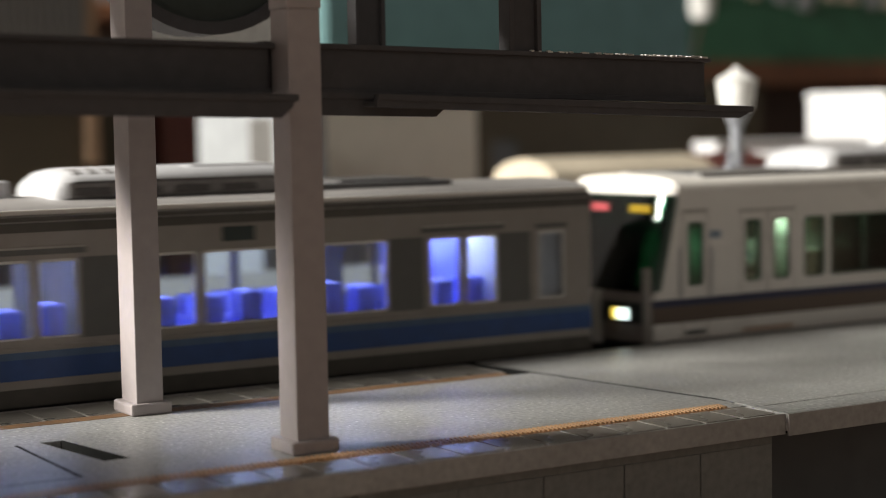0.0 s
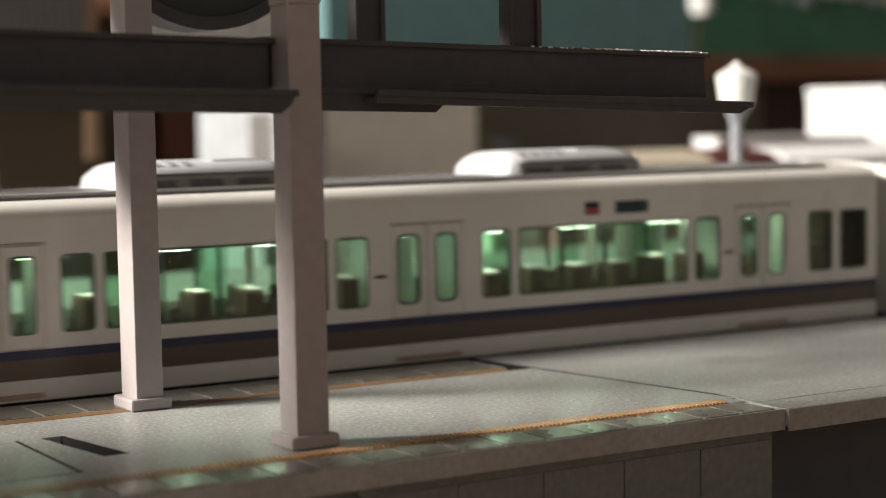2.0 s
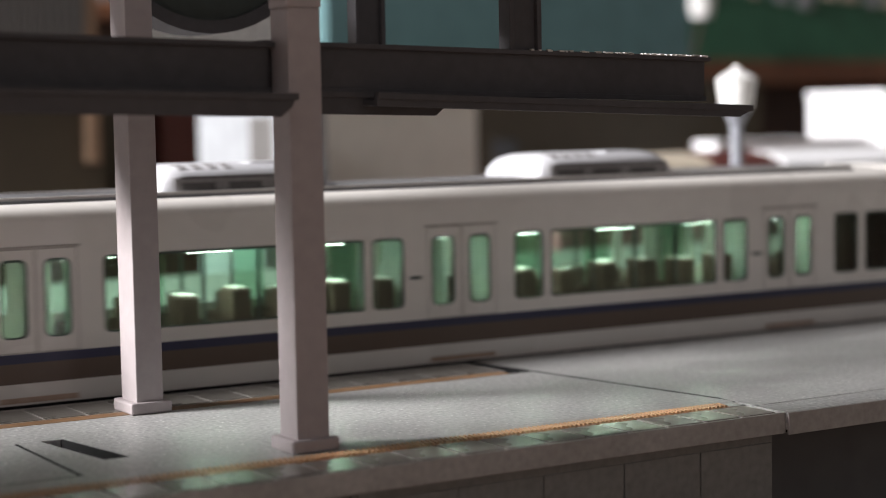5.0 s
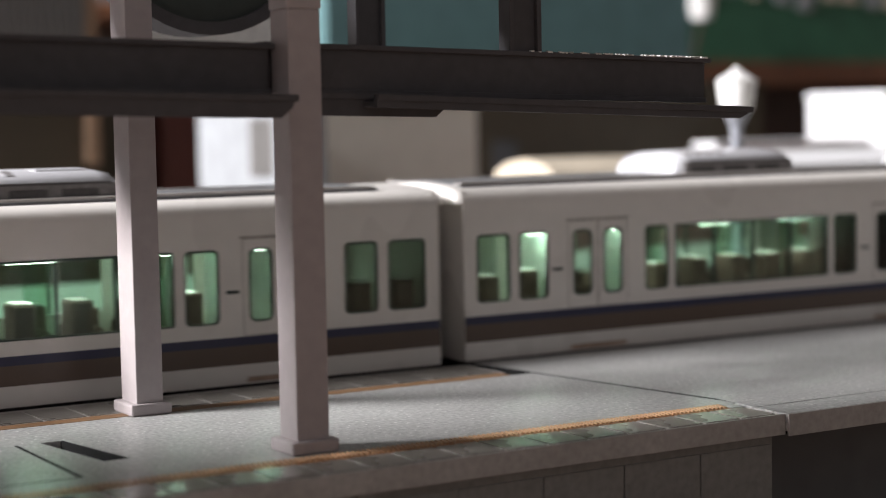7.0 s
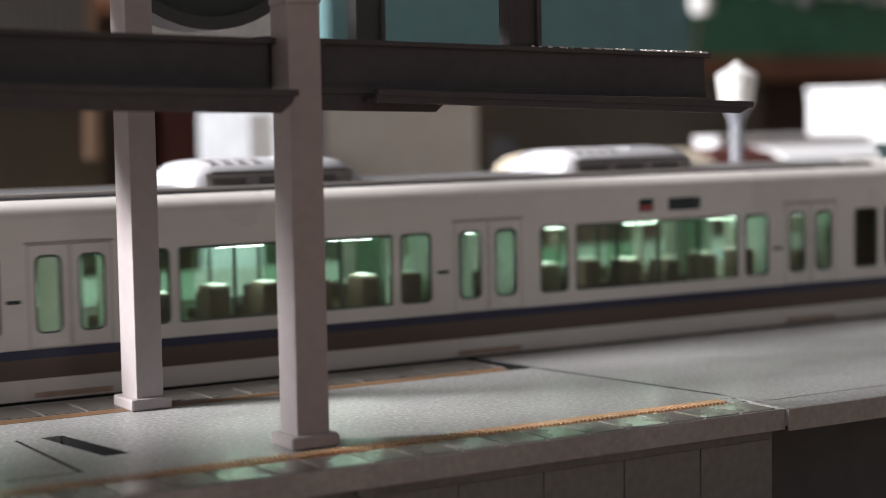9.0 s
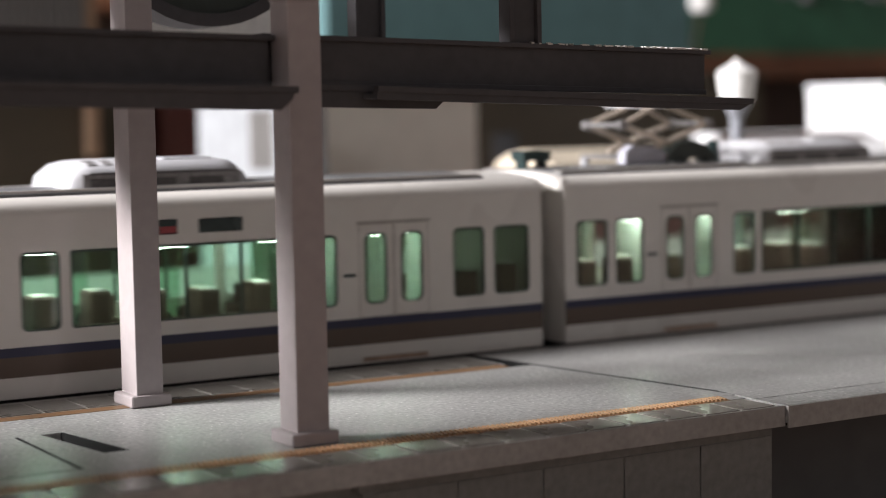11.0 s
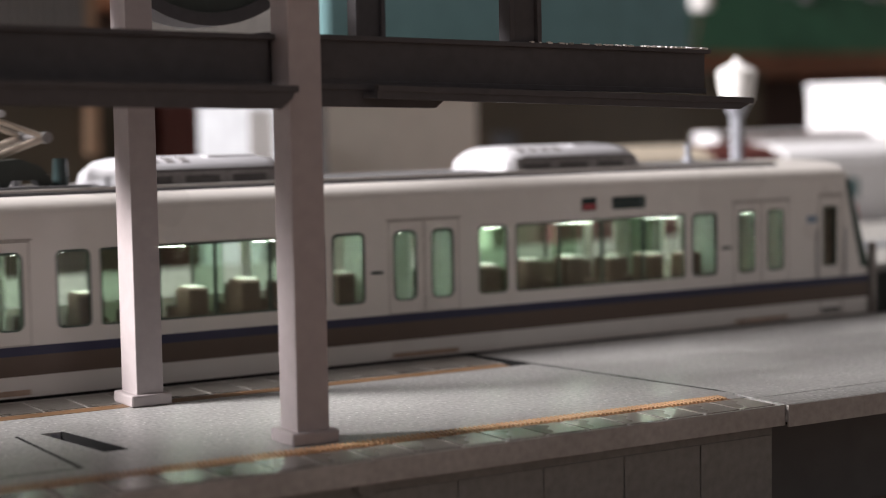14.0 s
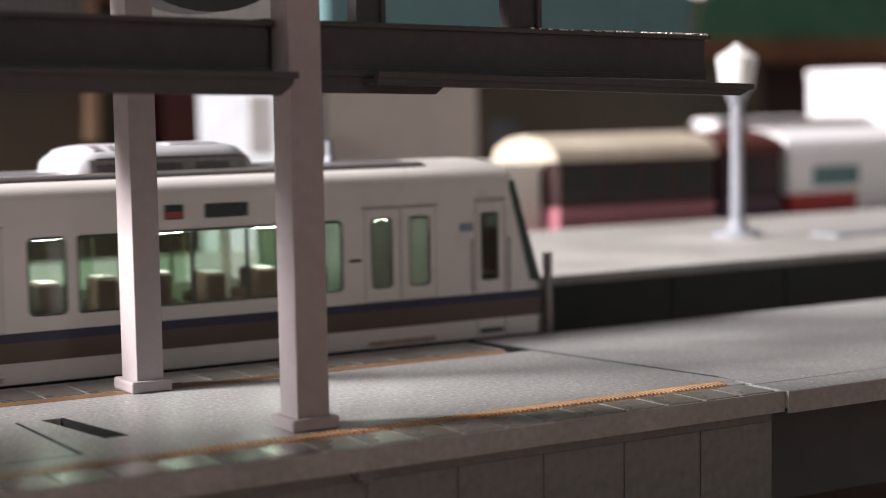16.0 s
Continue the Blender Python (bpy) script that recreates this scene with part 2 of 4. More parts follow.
xs, ys = [X0, 41.85, 42.2, 44.9, 46.9, XE], [117.3, 120.1, 120.38, 125.0, 135.4, 143.3]
for i in range(5):
    for j in range(5):
        if (i, j) == (3, 3) or (i == 0 and j == 1) or (i == 1 and 1 <= j <= 3):
            continue
        if j == 3 and i in (2, 4):
            far = (42.2, 44.0) if i == 2 else (45.9, seam(135.4))
            near = (42.2, 45.5) if i == 2 else (47.6, seam(125.0))
            slab = prism(B(), [(near[0], 125.0), (near[1], 125.0), (far[1], 135.4), (far[0], 135.4)], "z", -1.5, 0)
        elif i < 4:
            slab = box(B(), xs[i], xs[i + 1], ys[j], ys[j + 1], -1.5, 0)
        else:
            slab = prism(B(), [(xs[i], ys[j]), (seam(ys[j]), ys[j]), (seam(ys[j + 1]), ys[j + 1]), (xs[i], ys[j + 1])], "z", -1.5, 0)
        part("paving_slab", slab, M["paving"], plat)
# near-black strips stand in for the shade inside the slot and grooves
part("slot_lining", prism(B(), [(47.4, 125.0), (47.62, 125.0), (45.92, 135.4), (45.7, 135.4)], "z", -1.5, -0.01), M["slot"], plat, "dark lining standing in for shade in the paving slot")
part("groove", box(B(), 41.9, 42.19, 120.1, 135.4, -1.5, -0.015), M["slot"], plat, "dark strip standing in for shade in a paving groove")
part("groove", box(B(), X0, 41.84, 120.12, 120.37, -1.5, -0.015), M["slot"], plat, "dark strip standing in for shade in a paving groove")
part("core", box(B(), X0, 99.0, 113.0, 150.6, -3.0, -1.55), M["slot"], plat, "dark platform underside")
part("kerb", box(B(), X0, 100.3, 110.5, 115.35, -1.8, -0.12, 0.08), M["joint"], plat, "pale kerb under the edge tiles")
part("kerb_front", box(B(), X0, 100.32, 110.3, 110.5, -1.8, -0.03, 0.04), M["kerb"], plat)
part("far_kerb", box(B(), X0, 95.0, 145.2, 152.6, -1.8, 0, 0.08), M["kerb"], plat)
part("face", box(B(), X0, 100.3, 112.0, 113.0, GROUND, -1.8), M["face"], plat)
part("end_wall", box(B(), 99.3, 100.3, 113.0, 150.6, GROUND, -1.8), M["face"], plat)
part("far_face", box(B(), X0, 100.3, 150.6, 151.6, GROUND, -1.8), M["face"], plat)
part("tactile_base", box(B(), X0, 98.7, 115.35, 117.25, -1.5, -0.05), M["orange"], plat, "orange tactile strip")
bm = B()
x = X0 + 1
while x < 98.4:
    prism(bm, [(x, 115.6), (x + 0.2, 115.6), (x + 0.5, 117.15), (x + 0.3, 117.15)], "z", -0.06, 0.09)
    x += 0.44
tagged(part("tactile_ribs", bm, M["rib"], plat, "orange slanted tactile ribs"), kind="stuff")
part("corner_fill", box(B(), 98.7, 100.3, 115.35, 117.3, -1.5, -0.02), M["paving"], plat)
part("far_tactile", box(B(), X0, 94.3, 143.35, 145.1, -1.5, 0.03, 0.02), M["worn_shaded"], plat, "worn orange tactile strip, darkened for the train's shade")
panel_me = mesh_of("face_panel", box(B(), -3.87, 3.87, -0.14, 0.0, -4.9, 4.3, 0.06), M["face"])
x = 96.3
while x > -60:
    ob = new("face_panel", panel_me)
    ob.parent, ob.location = plat, (x * U, 112.0 * U, -7.1 * U)
    x -= 7.9
part("drain_bracket", box(box(B(), 59.6, 61.4, 110.9, 112.1, -2.5, -1.8, 0.15), 60.0, 61.0, 111.0, 112.0, -2.9, -2.4, 0.15), M["face"], plat, "small bracket below the kerb")

endp = thing("platform_end", "plain grey speckled platform end section", "platform", kind="structure")
part("paving_slab", prism(B(), [(100.5, 114.4), (330, 114.4), (330, 153.0), (seam(153.0) + 0.62, 153.0), (seam(120.0) + 0.62, 120.0)], "z", -1.5, 0), M["paving"], endp)
part("paving_slab", box(B(), 100.34, 330, 110.1, 114.2, -1.5, 0.0), M["paving"], endp)
# near-black strip hides the lit gap wall, as shade in the joint
part("joint_filler", prism(B(), [(seam(153.0) + 0.12, 153.0), (seam(153.0) + 0.6, 153.0), (seam(117.4) + 0.6, 117.4), (seam(117.4) + 0.12, 117.4)], "z", -1.5, -0.015), M["slot"], endp, "dark strip standing in for shade in the section joint")
part("core", box(B(), 98.6, 330, 111.0, 152.0, -1.9, -1.5), M["slot"], endp)
part("kerb_front", box(B(), 100.34, 330, 109.9, 110.12, -1.9, -0.02, 0.04), M["kerb"], endp)
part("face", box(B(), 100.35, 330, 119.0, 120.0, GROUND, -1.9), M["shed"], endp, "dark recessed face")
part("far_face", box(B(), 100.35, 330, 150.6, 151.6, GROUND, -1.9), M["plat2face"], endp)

# ---- columns and canopy frame ----


def column(x0, y0, w, d, top, label):
    c = thing("canopy_column", label, "column", "canopy columns", x0 + w / 2, y0 + d / 2)
    h, k = w / 2, d / 2
    part("shaft", box(B(), -h, h, -k, k, 0.6, top, 0.1), M["post"], c)
    part("base", prism_base(h + 0.65, k + 0.45), M["post"], c)
    part("cap", box(B(), -h - 0.08, h + 0.08, -k - 0.08, k + 0.08, top, top + 6, 0.1), M["post"], c)
    return c


def prism_base(h, k):
    bm = B()
    box(bm, -h, h, -k, k, 0, 1.05, 0.2)
    return bm


column(58.45, 118.3, 2.75, 3.0, 33.7, "pinkish grey square canopy column beside the orange strip")
column(55.2, 143.0, 2.5, 3.6, 37.5, "pinkish grey square canopy column, lit on one side")
FALL = 1.46


def beam_set(name, y0, x0, x1, zl, label):
    """A channel beam with flanges that falls slightly towards its free end."""
    c = thing(name, label, "beam", "canopy beams", x0, y0, zl)
    c.rotation_euler = (0, radians(FALL), 0)
    n = x1 - x0
    part("web", box(B(), 0, n, 0.35, 1.4, -3.55, -0.3), M["steel"], c)
    part("top_flange", box(B(), -0.05, n + 0.45, -0.05, 1.9, -0.42, 0, 0.07), M["steel"], c)
    part("bottom_flange", box(B(), 0, n + 0.1, 0.1, 1.6, -3.95, -3.5, 0.07), M["steel"], c)
    return c


beam_set("canopy_beam", 120.3, -60, 57.95, 34.2, "dark grey channel beam of the canopy")
right_beam = beam_set("canopy_beam", 121.25, 57.9, 101.2, 31.4, "dark grey channel beam of the canopy, pale dusty top edge")
random.seed(3)
for i in range(90):
    x = 24 + 19.4 * random.random() ** 0.7
    w = random.uniform(0.05, 0.3)
    part("dust", box(B(), x, x + w, -0.09, 0.25, -0.1 + random.uniform(0, 0.04), 0.05 + random.uniform(0, 0.05), 0.02), M["joint"], right_beam)
beam_set("canopy_beam", 144.0, 72, 98.0, 30.9, "dark grey channel beam of the canopy")


def gutter(y0, x0, x1, z0, h, label, fall=FALL, deep=3.2):
    c = thing("canopy_gutter", label, "gutter", "canopy gutters", x0, y0, z0)
    c.rotation_euler = (0, radians(fall), 0)
    n = x1 - x0
    part("fascia", prism(B(), [(0, 0), (n, 0), (n - 0.35, -h * 0.55), (n - 1.3, -h), (0, -h)], "y", 0, 0.5), M["steel"], c)
    part("lip", box(B(), 0, n + 0.1, -0.18, 0.1, -0.5, 0.02, 0.06), M["steel"], c)
    part("trough", box(B(), 0, n - 1.6, 0.5, deep, -h + 0.05, -h * 0.55, 0.06), M["steel"], c)
    return c


gutter(116.6, -60, 58.3, 30.25, 1.75, "dark grey canopy gutter with a slanted end")
gutter(119.0, 66.4, 104.4, 27.3, 1.05, "dark grey canopy gutter with a slanted end", 2.1)
gutter(121.3, 61.2, 74.4, 27.55, 1.8, "dark grey canopy gutter with a slanted end")


def strut(x0, y0, z0, z1, w, label):
    c = thing("canopy_strut", label, "strut", "canopy struts", x0, y0, z0)
    part("web", box(B(), 0.35, w - 0.35, 0.5, 1.2, 0, z1 - z0), M["steel"], c)
    for a in (0, w - 0.45):
        part("flange", box(B(), a, a + 0.45, 0, 1.7, 0, z1 - z0, 0.07), M["steel"], c)
    return c


strut(80.3, 121.3, 30.7, 41, 3.2, "dark grey upright strut on the canopy beam")
strut(78.3, 144.2, 30.5, 44, 3.2, "dark grey upright strut on the canopy beam")

# unseen far eave and short purlin, added to shade the upper far column
eave = thing("shading_eave", "unseen dark grey eave added to shade the far column", "eave", "", 32, 143.6, 31.3)
eave.rotation_euler = (0, radians(FALL), 0)
part("soffit", box(B(), 0, 22.8, 0, 8.2, -1.4, -0.3, 0.1), M["steel"], eave)
part("lip", box(B(), 0, 22.8, 7.8, 8.3, -1.7, 0.2, 0.1), M["steel"], eave)
purlin = thing("shading_purlin", "unseen dark grey purlin added to shade the far column's top", "purlin", "", 32, 143.8, 43.5)
part("bar", box(B(), 0, 26, 0, 7.6, -2.6, 1.2, 0.1), M["steel"], purlin)
part("rib", box(B(), 0, 26, 2.5, 3.1, 1.15, 2.2, 0.1), M["steel"], purlin)

# plain canopy roof over the columns, out of view, added to cast shade
rf = thing("shading_roof", "plain grey canopy roof out of view, added to cast shade", "roof", "", -60, 112, 42.3)
rf.rotation_euler = (0, radians(FALL), 0)
part("sheet", box(B(), 0, 100, 7, 26, -1.2, 0, 0.1), M["steel"], rf)
part("sheet", box(B(), 0, 51, 26.02, 44, -1.2, 0, 0.1), M["steel"], rf)
# narrow extension that only keeps light off the strut and right beam
part("sheet", box(B(), 100.02, 138, 7, 15.5, -1.2, 0, 0.1), M["steel"], rf)
for x in range(6, 98, 16):
    part("rafter", box(B(), x, x + 1.0, 7.5, 25.5, -2.2, -1.2, 0.1), M["steel"], rf)

# ---- tracks ----


def track(y, x0, x1, label):
    t = thing("track", label, "track", "tracks", kind="structure")
    part("roadbed", prism(B(), [(y - 11, GROUND), (y + 11, GROUND), (y + 8.5, -9.6), (y - 8.5, -9.6)], "x", x0, x1), M["ballast"], t)
    for s in (-4.5, 4.5):
        part("rail", box(B(), x0, x1, y + s - 0.35, y + s + 0.35, -9.6, -7.4, 0.1), M["rail"], t)
    bm = B()
    x = x0 + 1
    while x < x1:
        box(bm, x, x + 1.3, y - 7.5, y + 7.5, -9.7, -9.2)
        x += 4.0
    tagged(part("sleepers", bm, M["darkwood"], t), kind="stuff")


track(163.8, -500, 560, "model railway track on grey ballast behind the platform")
track(250.0, -200, 500, "model railway track behind the far platform")

# ---- passenger cars; local x along the car, y = 0 at the side towards the platform ----
WID, RAIL = 19.6, -7.4


def car_side(bm, length, openings, y0, y1, x0=0.0, zb=0.05, zt=16.6):
    """One side wall with rounded window openings, all of them between zl and zh."""
    zl, zh = 6.1, 13.2
    box(bm, x0, length, y0, y1, zb, zl)
    box(bm, x0, length, y0, y1, zh, zt)
    at = x0
    for a, b, r in openings:
        box(bm, at, a, y0, y1, zl, zh)
        for cx, cz, sx, sz in ((a, zl, 1, 1), (b, zl, -1, 1), (b, zh, -1, -1), (a, zh, 1, -1)):
            arc = [(cx + sx * (r - r * math.sin(radians(q))), cz + sz * (r - r * math.cos(radians(q)))) for q in (0, 22, 45, 68, 90)]
            prism(bm, [(cx, cz)] + arc, "y", y0, y1)
        at = b
    box(bm, at, length, y0, y1, zl, zh)


def roof_profile():
    half = [(0, 16.6), (0.05, 17.0), (0.3, 17.45), (0.8, 17.85), (1.5, 18.1), (3.5, 18.35), (6.5, 18.55), (9.8, 18.65)]
    return half + [(WID - y, z) for y, z in half[-2::-1]]


def ac_unit(car, x0, x1, label="white rooftop air conditioner with dark grilles"):
    """A rounded rooftop unit with a grille along each side and slots on top."""
    n = x1 - x0
    prof = [(3.9, 18.3), (3.95, 19.9), (4.5, 20.65), (5.8, 21.1), (9.8, 21.3)]
    prof = prof + [(WID - y, z) for y, z in prof[-2::-1]]
    bm = B()
    rows = []
    for x, k in ((x0, 0.0), (x0 + 0.25, 0.5), (x0 + 1.2, 0.86), (x0 + 2.6, 1.0), (x1 - 2.6, 1.0), (x1 - 1.2, 0.86), (x1 - 0.25, 0.5), (x1, 0.0)):
        rows.append([bm.verts.new((x, 9.8 + (y - 9.8) * (0.9 + 0.1 * k), 18.2 + (z - 18.2) * (0.25 + 0.75 * k))) for y, z in prof])
    for a, b in zip(rows, rows[1:]):
        for i in range(len(prof) - 1):
            bm.faces.new((a[i], a[i + 1], b[i + 1], b[i]))
    bm.faces.new(rows[0])
    bm.faces.new(rows[-1][::-1])
    bmesh.ops.recalc_face_normals(bm, faces=bm.faces[:])
    unit = part("air_conditioner", bm, M["acwhite"], car, label, smooth=True)
    side = [(3.76, 18.4), (3.8, 19.95), (4.2, 20.0), (4.2, 18.4)]
    for prof2 in (side, [(WID - y, z) for y, z in side]):
        g = part("side_panel", prism(B(), prof2, "x", x0 + 1.3, x1 - 1.0), M["acside"], unit, "grey mesh side panel")
    for y in (3.6, WID - 3.72):
        part("side_line", box(B(), x0 + 1.0, x1 - 0.8, y, y + 0.12, 18.35, 18.55), M["grille"], unit)
    for y in (3.7, WID - 3.9):
        part("side_line", box(B(), x0 + 1.9, x1 - 1.6, y, y + 0.2, 19.85, 20.08), M["grille"], unit)
    n4 = int((n - 3) / 5)
    for i in range(n4):
        x = x0 + 2 + i * 5
        part("vent", box(B(), x, x + 3.6, 3.7, 3.9, 18.75, 19.45, 0.05), M["grille"], unit)
    for i in range(4):
        x = x0 + 2.2 + i * 1.6
        part("slot", prism(B(), [(4.45, 20.4), (4.7, 20.82), (5.85, 21.16), (6.9, 21.22), (6.9, 20.9), (5.0, 20.2)], "x", x, x + 0.8), M["acside"], unit)
    part("fan_cover", box(B(), x0 + n * 0.55, x1 - 3, 5.9, 8.4, 20.7, 21.28, 0.15), M["acwhite"], unit)
    return unit


def seat_row(car, x, mats):
    for y, y0 in ((1.3, 1.3), (11.3, 15.0)):
        h = 8.9 + random.uniform(-0.3, 0.3)
        bm = box(B(), x - 1.9, x + 0.4, y, y + 7.0, 2.6, 5.4, 0.35)
        if y > 5:
            h -= 1.6
        box(bm, x - 0.9, x + 1.3, y0, y0 + 3.2, 2.6, h, 0.35)
        s = part("seat", bm, mats, car)
        if mats == M["seat"]:
            part("headrest_cover", box(B(), x - 0.6, x + 1.0, y0 + 0.25, y0 + 2.9, h - 0.3, h + 0.08, 0.1), M["headrest"], s, "white headrest cover")


def door_set(car, a, b, matl, y):
    """Two sliding leaves seen as a shallow frame with a joint in the middle."""
    m = (a + b) / 2
    for p, q in ((a, m - 0.06), (m + 0.06, b)):
        ring_y = (y - 0.05, y + 0.02) if y < 5 else (y - 0.02, y + 0.07)
        ring(B_tmp := B(), rrect(p, q, 4.75, 14.2, 0.1), rrect(p + 0.09, q - 0.09, 4.84, 14.08, 0.1), *ring_y)
        part("door_leaf", B_tmp, matl, car)
    if y < 5:
        part("door_header", box(B(), a - 0.25, b + 0.25, y - 0.12, y + 0.02, 14.2, 14.42, 0.04), M["seam"], car, "thin dark rail over the doors")


def undercarriage(car, length):
    part("underframe", box(B(), 5.5, length - 5.5, 0.9, WID - 0.9, -4.4, 0.1, 0.2), M["black"], car)
    for x in (20, length - 20):
        bg = part("bogie", box(box(B(), x - 8.5, x + 8.5, 4.2, 5.4, -6.4, -4.2, 0.3), x - 8.5, x + 8.5, 14.2, 15.4, -6.4, -4.2, 0.3), M["black"], car)
        box(bm := B(), x - 2, x + 2, 4.5, 15, -5.4, -4.0, 0.2)
        part("bolster", bm, M["black"], bg)
        for dx in (-7, 7):
            for y in (5.1, 13.7):
                part("wheel", rod(B(), (x + dx, y, RAIL + 2.8), (x + dx, y + 0.8, RAIL + 2.8), 2.8, 16), M["rail"], bg)
            part("axle", rod(B(), (x + dx, 5, RAIL + 2.8), (x + dx, 14.6, RAIL + 2.8), 0.5, 8), M["rail"], bg)


MID = [(1.6, 5.7, 0.55), (6.9, 10.6, 0.55), (13.9, 16.4, 0.75), (18.0, 20.5, 0.75), (23.7, 26.9, 0.6), (27.9, 51.0, 0.3), (52.0, 55.6, 0.6),
       (59.0, 61.7, 0.75), (63.5, 66.1, 0.75), (69.2, 72.8, 0.6), (73.9, 96.7, 0.3), (97.8, 101.3, 0.6), (104.5, 107.0, 0.75), (108.7, 111.2, 0.75),
       (115.0, 118.7, 0.55), (120.0, 124.3, 0.55)]
DOORS = [(13.2, 21.2), (58.4, 66.8), (103.8, 111.9)]


def glaze(car, openings, y_out, y_in, matl, gask, near):
    for a, b, r in openings:
        w = part("window", prism(B(), rrect(a + 0.05, b - 0.05, 6.15, 13.15, r), "y", min(y_out, y_in), max(y_out, y_in)), matl, car)
        if near:
            part("gasket", ring(B(), rrect(a - 0.04, b + 0.04, 6.06, 13.24, r), rrect(a + 0.12, b - 0.12, 6.22, 13.0, max(0.1, r - 0.1)), -0.05, 0.25), gask, w)
        if b - a > 15:
            n = 4
            for i in range(1, n):
                x = a + (b - a) * i / n
                part("mullion", box(B(), x - 0.14, x + 0.14, min(y_out, y_in) - 0.04, max(y_out, y_in) + 0.04, 6.2, 13.1), gask, w)


def white_car(x_left, head=0, pantograph=False, label="", signs=True):
    """A white four-door-frame model car with a brown and navy band. head: -1 cab at the left end, 1 at the right end."""
    L = 126.0
    car = thing("train_car", label, "train car", "white train", x_left, 154.0, 0)
    wins = [w for w in MID]
    if head == 1:
        wins = [w for w in MID if w[0] < 103] + [(104.6, 107.0, 0.5), (109.0, 111.4, 0.5), (117.7, 119.8, 0.3)]
        doors = DOORS[:2] + [(103.8, 112.2)]
        x0, x1 = 0.0, 121.2
    elif head == -1:
        wins = [(6.2, 8.3, 0.3), (14.6, 17.0, 0.5), (18.9, 21.3, 0.5)] + [w for w in MID if w[0] > 23]
        doors = [(13.8, 22.1)] + DOORS[1:]
        x0, x1 = 4.8, 126.0
    else:
        doors, x0, x1 = DOORS, 0.0, 126.0
    bm = B()
    car_side(bm, x1, wins, 0.0, 0.45, x0)
    car_side(bm, x1, wins, WID - 0.45, WID, x0)
    if head != -1:
        box(bm, x0, x0 + 0.6, 0.45, WID - 0.45, 0.05, 17.8)
    if head != 1:
        box(bm, x1 - 0.6, x1, 0.45, WID - 0.45, 0.05, 17.8)
    part("body", bm, M["white"], car)
    part("roof", prism(B(), roof_profile(), "x", x0, x1), M["white"], car, smooth=True)
    d0, d1 = x0 + (5.0 if head == -1 else 1.0), x1 - (9.0 if head == 1 else 6.0)
    bm = prism(B(), [(1.9, 18.1), (2.0, 18.42), (9.8, 18.78), (17.6, 18.42), (17.7, 18.1)], "x", d0, d1)
    part("roof_deck", bm, M["roofgrey"], car, "grey ribbed roof panel")
    for xa, sg in ((x0, -1), (x1, 1)):
        if head != sg:
            bm, pro = B(), roof_profile()
            rows = [[bm.verts.new((xa + sg * dx, 9.8 + (y - 9.8) * k, 16.5 + (z - 16.5) * m)) for y, z in pro] for dx, k, m in ((0.0, 1.0, 1.0), (0.35, 0.99, 0.95), (0.65, 0.97, 0.8), (0.8, 0.95, 0.4), (0.82, 0.95, 0.0))]
            for r, t in zip(rows, rows[1:]):
                for i in range(len(pro) - 1):
                    bm.faces.new((r[i], r[i + 1], t[i + 1], t[i]))
            bmesh.ops.recalc_face_normals(bm, faces=bm.faces[:])
            part("roof_end", bm, M["white"], car, smooth=True)
    for y, z in ((2.3, 18.48), (3.2, 18.52), (WID - 3.4, 18.52), (WID - 2.5, 18.48)):
        part("roof_rib", box(B(), d0 + 0.1, d1 - 0.1, y, y + 0.3, z - 0.15, z + 0.18), M["white"], car)
    for y in (-0.07, WID - 0.01):
        part("brown_band", box(B(), x0, x1, y, y + 0.08, 2.0, 3.85), M["brown"], car, "dark brown band")
        part("navy_band", box(B(), x0, x1, y, y + 0.08, 3.85, 4.7), M["navy"], car, "dark navy band")
    part("interior_floor", box(B(), x0 + 0.6, x1 - 0.6, 0.45, WID - 0.45, 2.2, 2.6), M["floorin"], car)
    part("interior_ceiling", box(B(), x0 + 0.6, x1 - 0.6, 0.45, WID - 0.45, 15.3, 15.6), M["inner"], car)
    strip = part("light_strip", box(B(), 22, 104, 1.2, 3.0, 13.35, 15.3), M["lampgrey"], car)
    for i in range(9):
        x = 8 + i * (12.2 if head == 0 else 12.0)
        if (head == 1 and x > 107) or (head == -1 and x < 19):
            continue
        part("light", box(B(), x, x + 5.0, 1.4, 2.6, 12.86, 13.4, 0.1), M["led"], strip, "glowing interior light")
    for a in (11.8, 22.4, 57.2, 68.0, 103.0, 113.4):
        if x0 < a < x1 - 12:
            bm = box(B(), a, a + 0.35, 0.5, 7.2, 2.6, 15.3)
            box(bm, a, a + 0.35, 12.4, WID - 0.5, 2.6, 15.3)
            part("partition", bm, M["divider"], car)
    for a in (30.2, 41.2, 52.0, 75.6, 85.2, 96.4):
        part("screen", box(B(), a, a + 3.2, 9.4, 9.7, 2.6, 15.3), M["olive_glass"] if head == 1 else M["deepgreen"], car, "green glass screen")
    for k in (27.0, 32.5, 38.0, 43.5, 49.0, 54.0, 71.5, 77.0, 82.5, 88.0, 93.5, 99.0) + ((4.0, 9.0) if head != -1 else ()) + ((117.5, 122.5) if head != 1 else ()):
        seat_row(car, k, M["seat"])
    near_glass, far_glass = (M["pale"], M["olive_glass"]) if head == 1 else (M["green"], M["deepgreen"])
    glaze(car, wins, 0.12, 0.35, near_glass, M["gasket"], True)
    glaze(car, wins[::2], WID - 0.35, WID - 0.12, far_glass, M["gasket"], False)
    glaze(car, wins[1::2], WID - 0.35, WID - 0.12, near_glass, M["gasket"], False)
    for a, b in doors:
        door_set(car, a, b, M["seam"], 0.0)
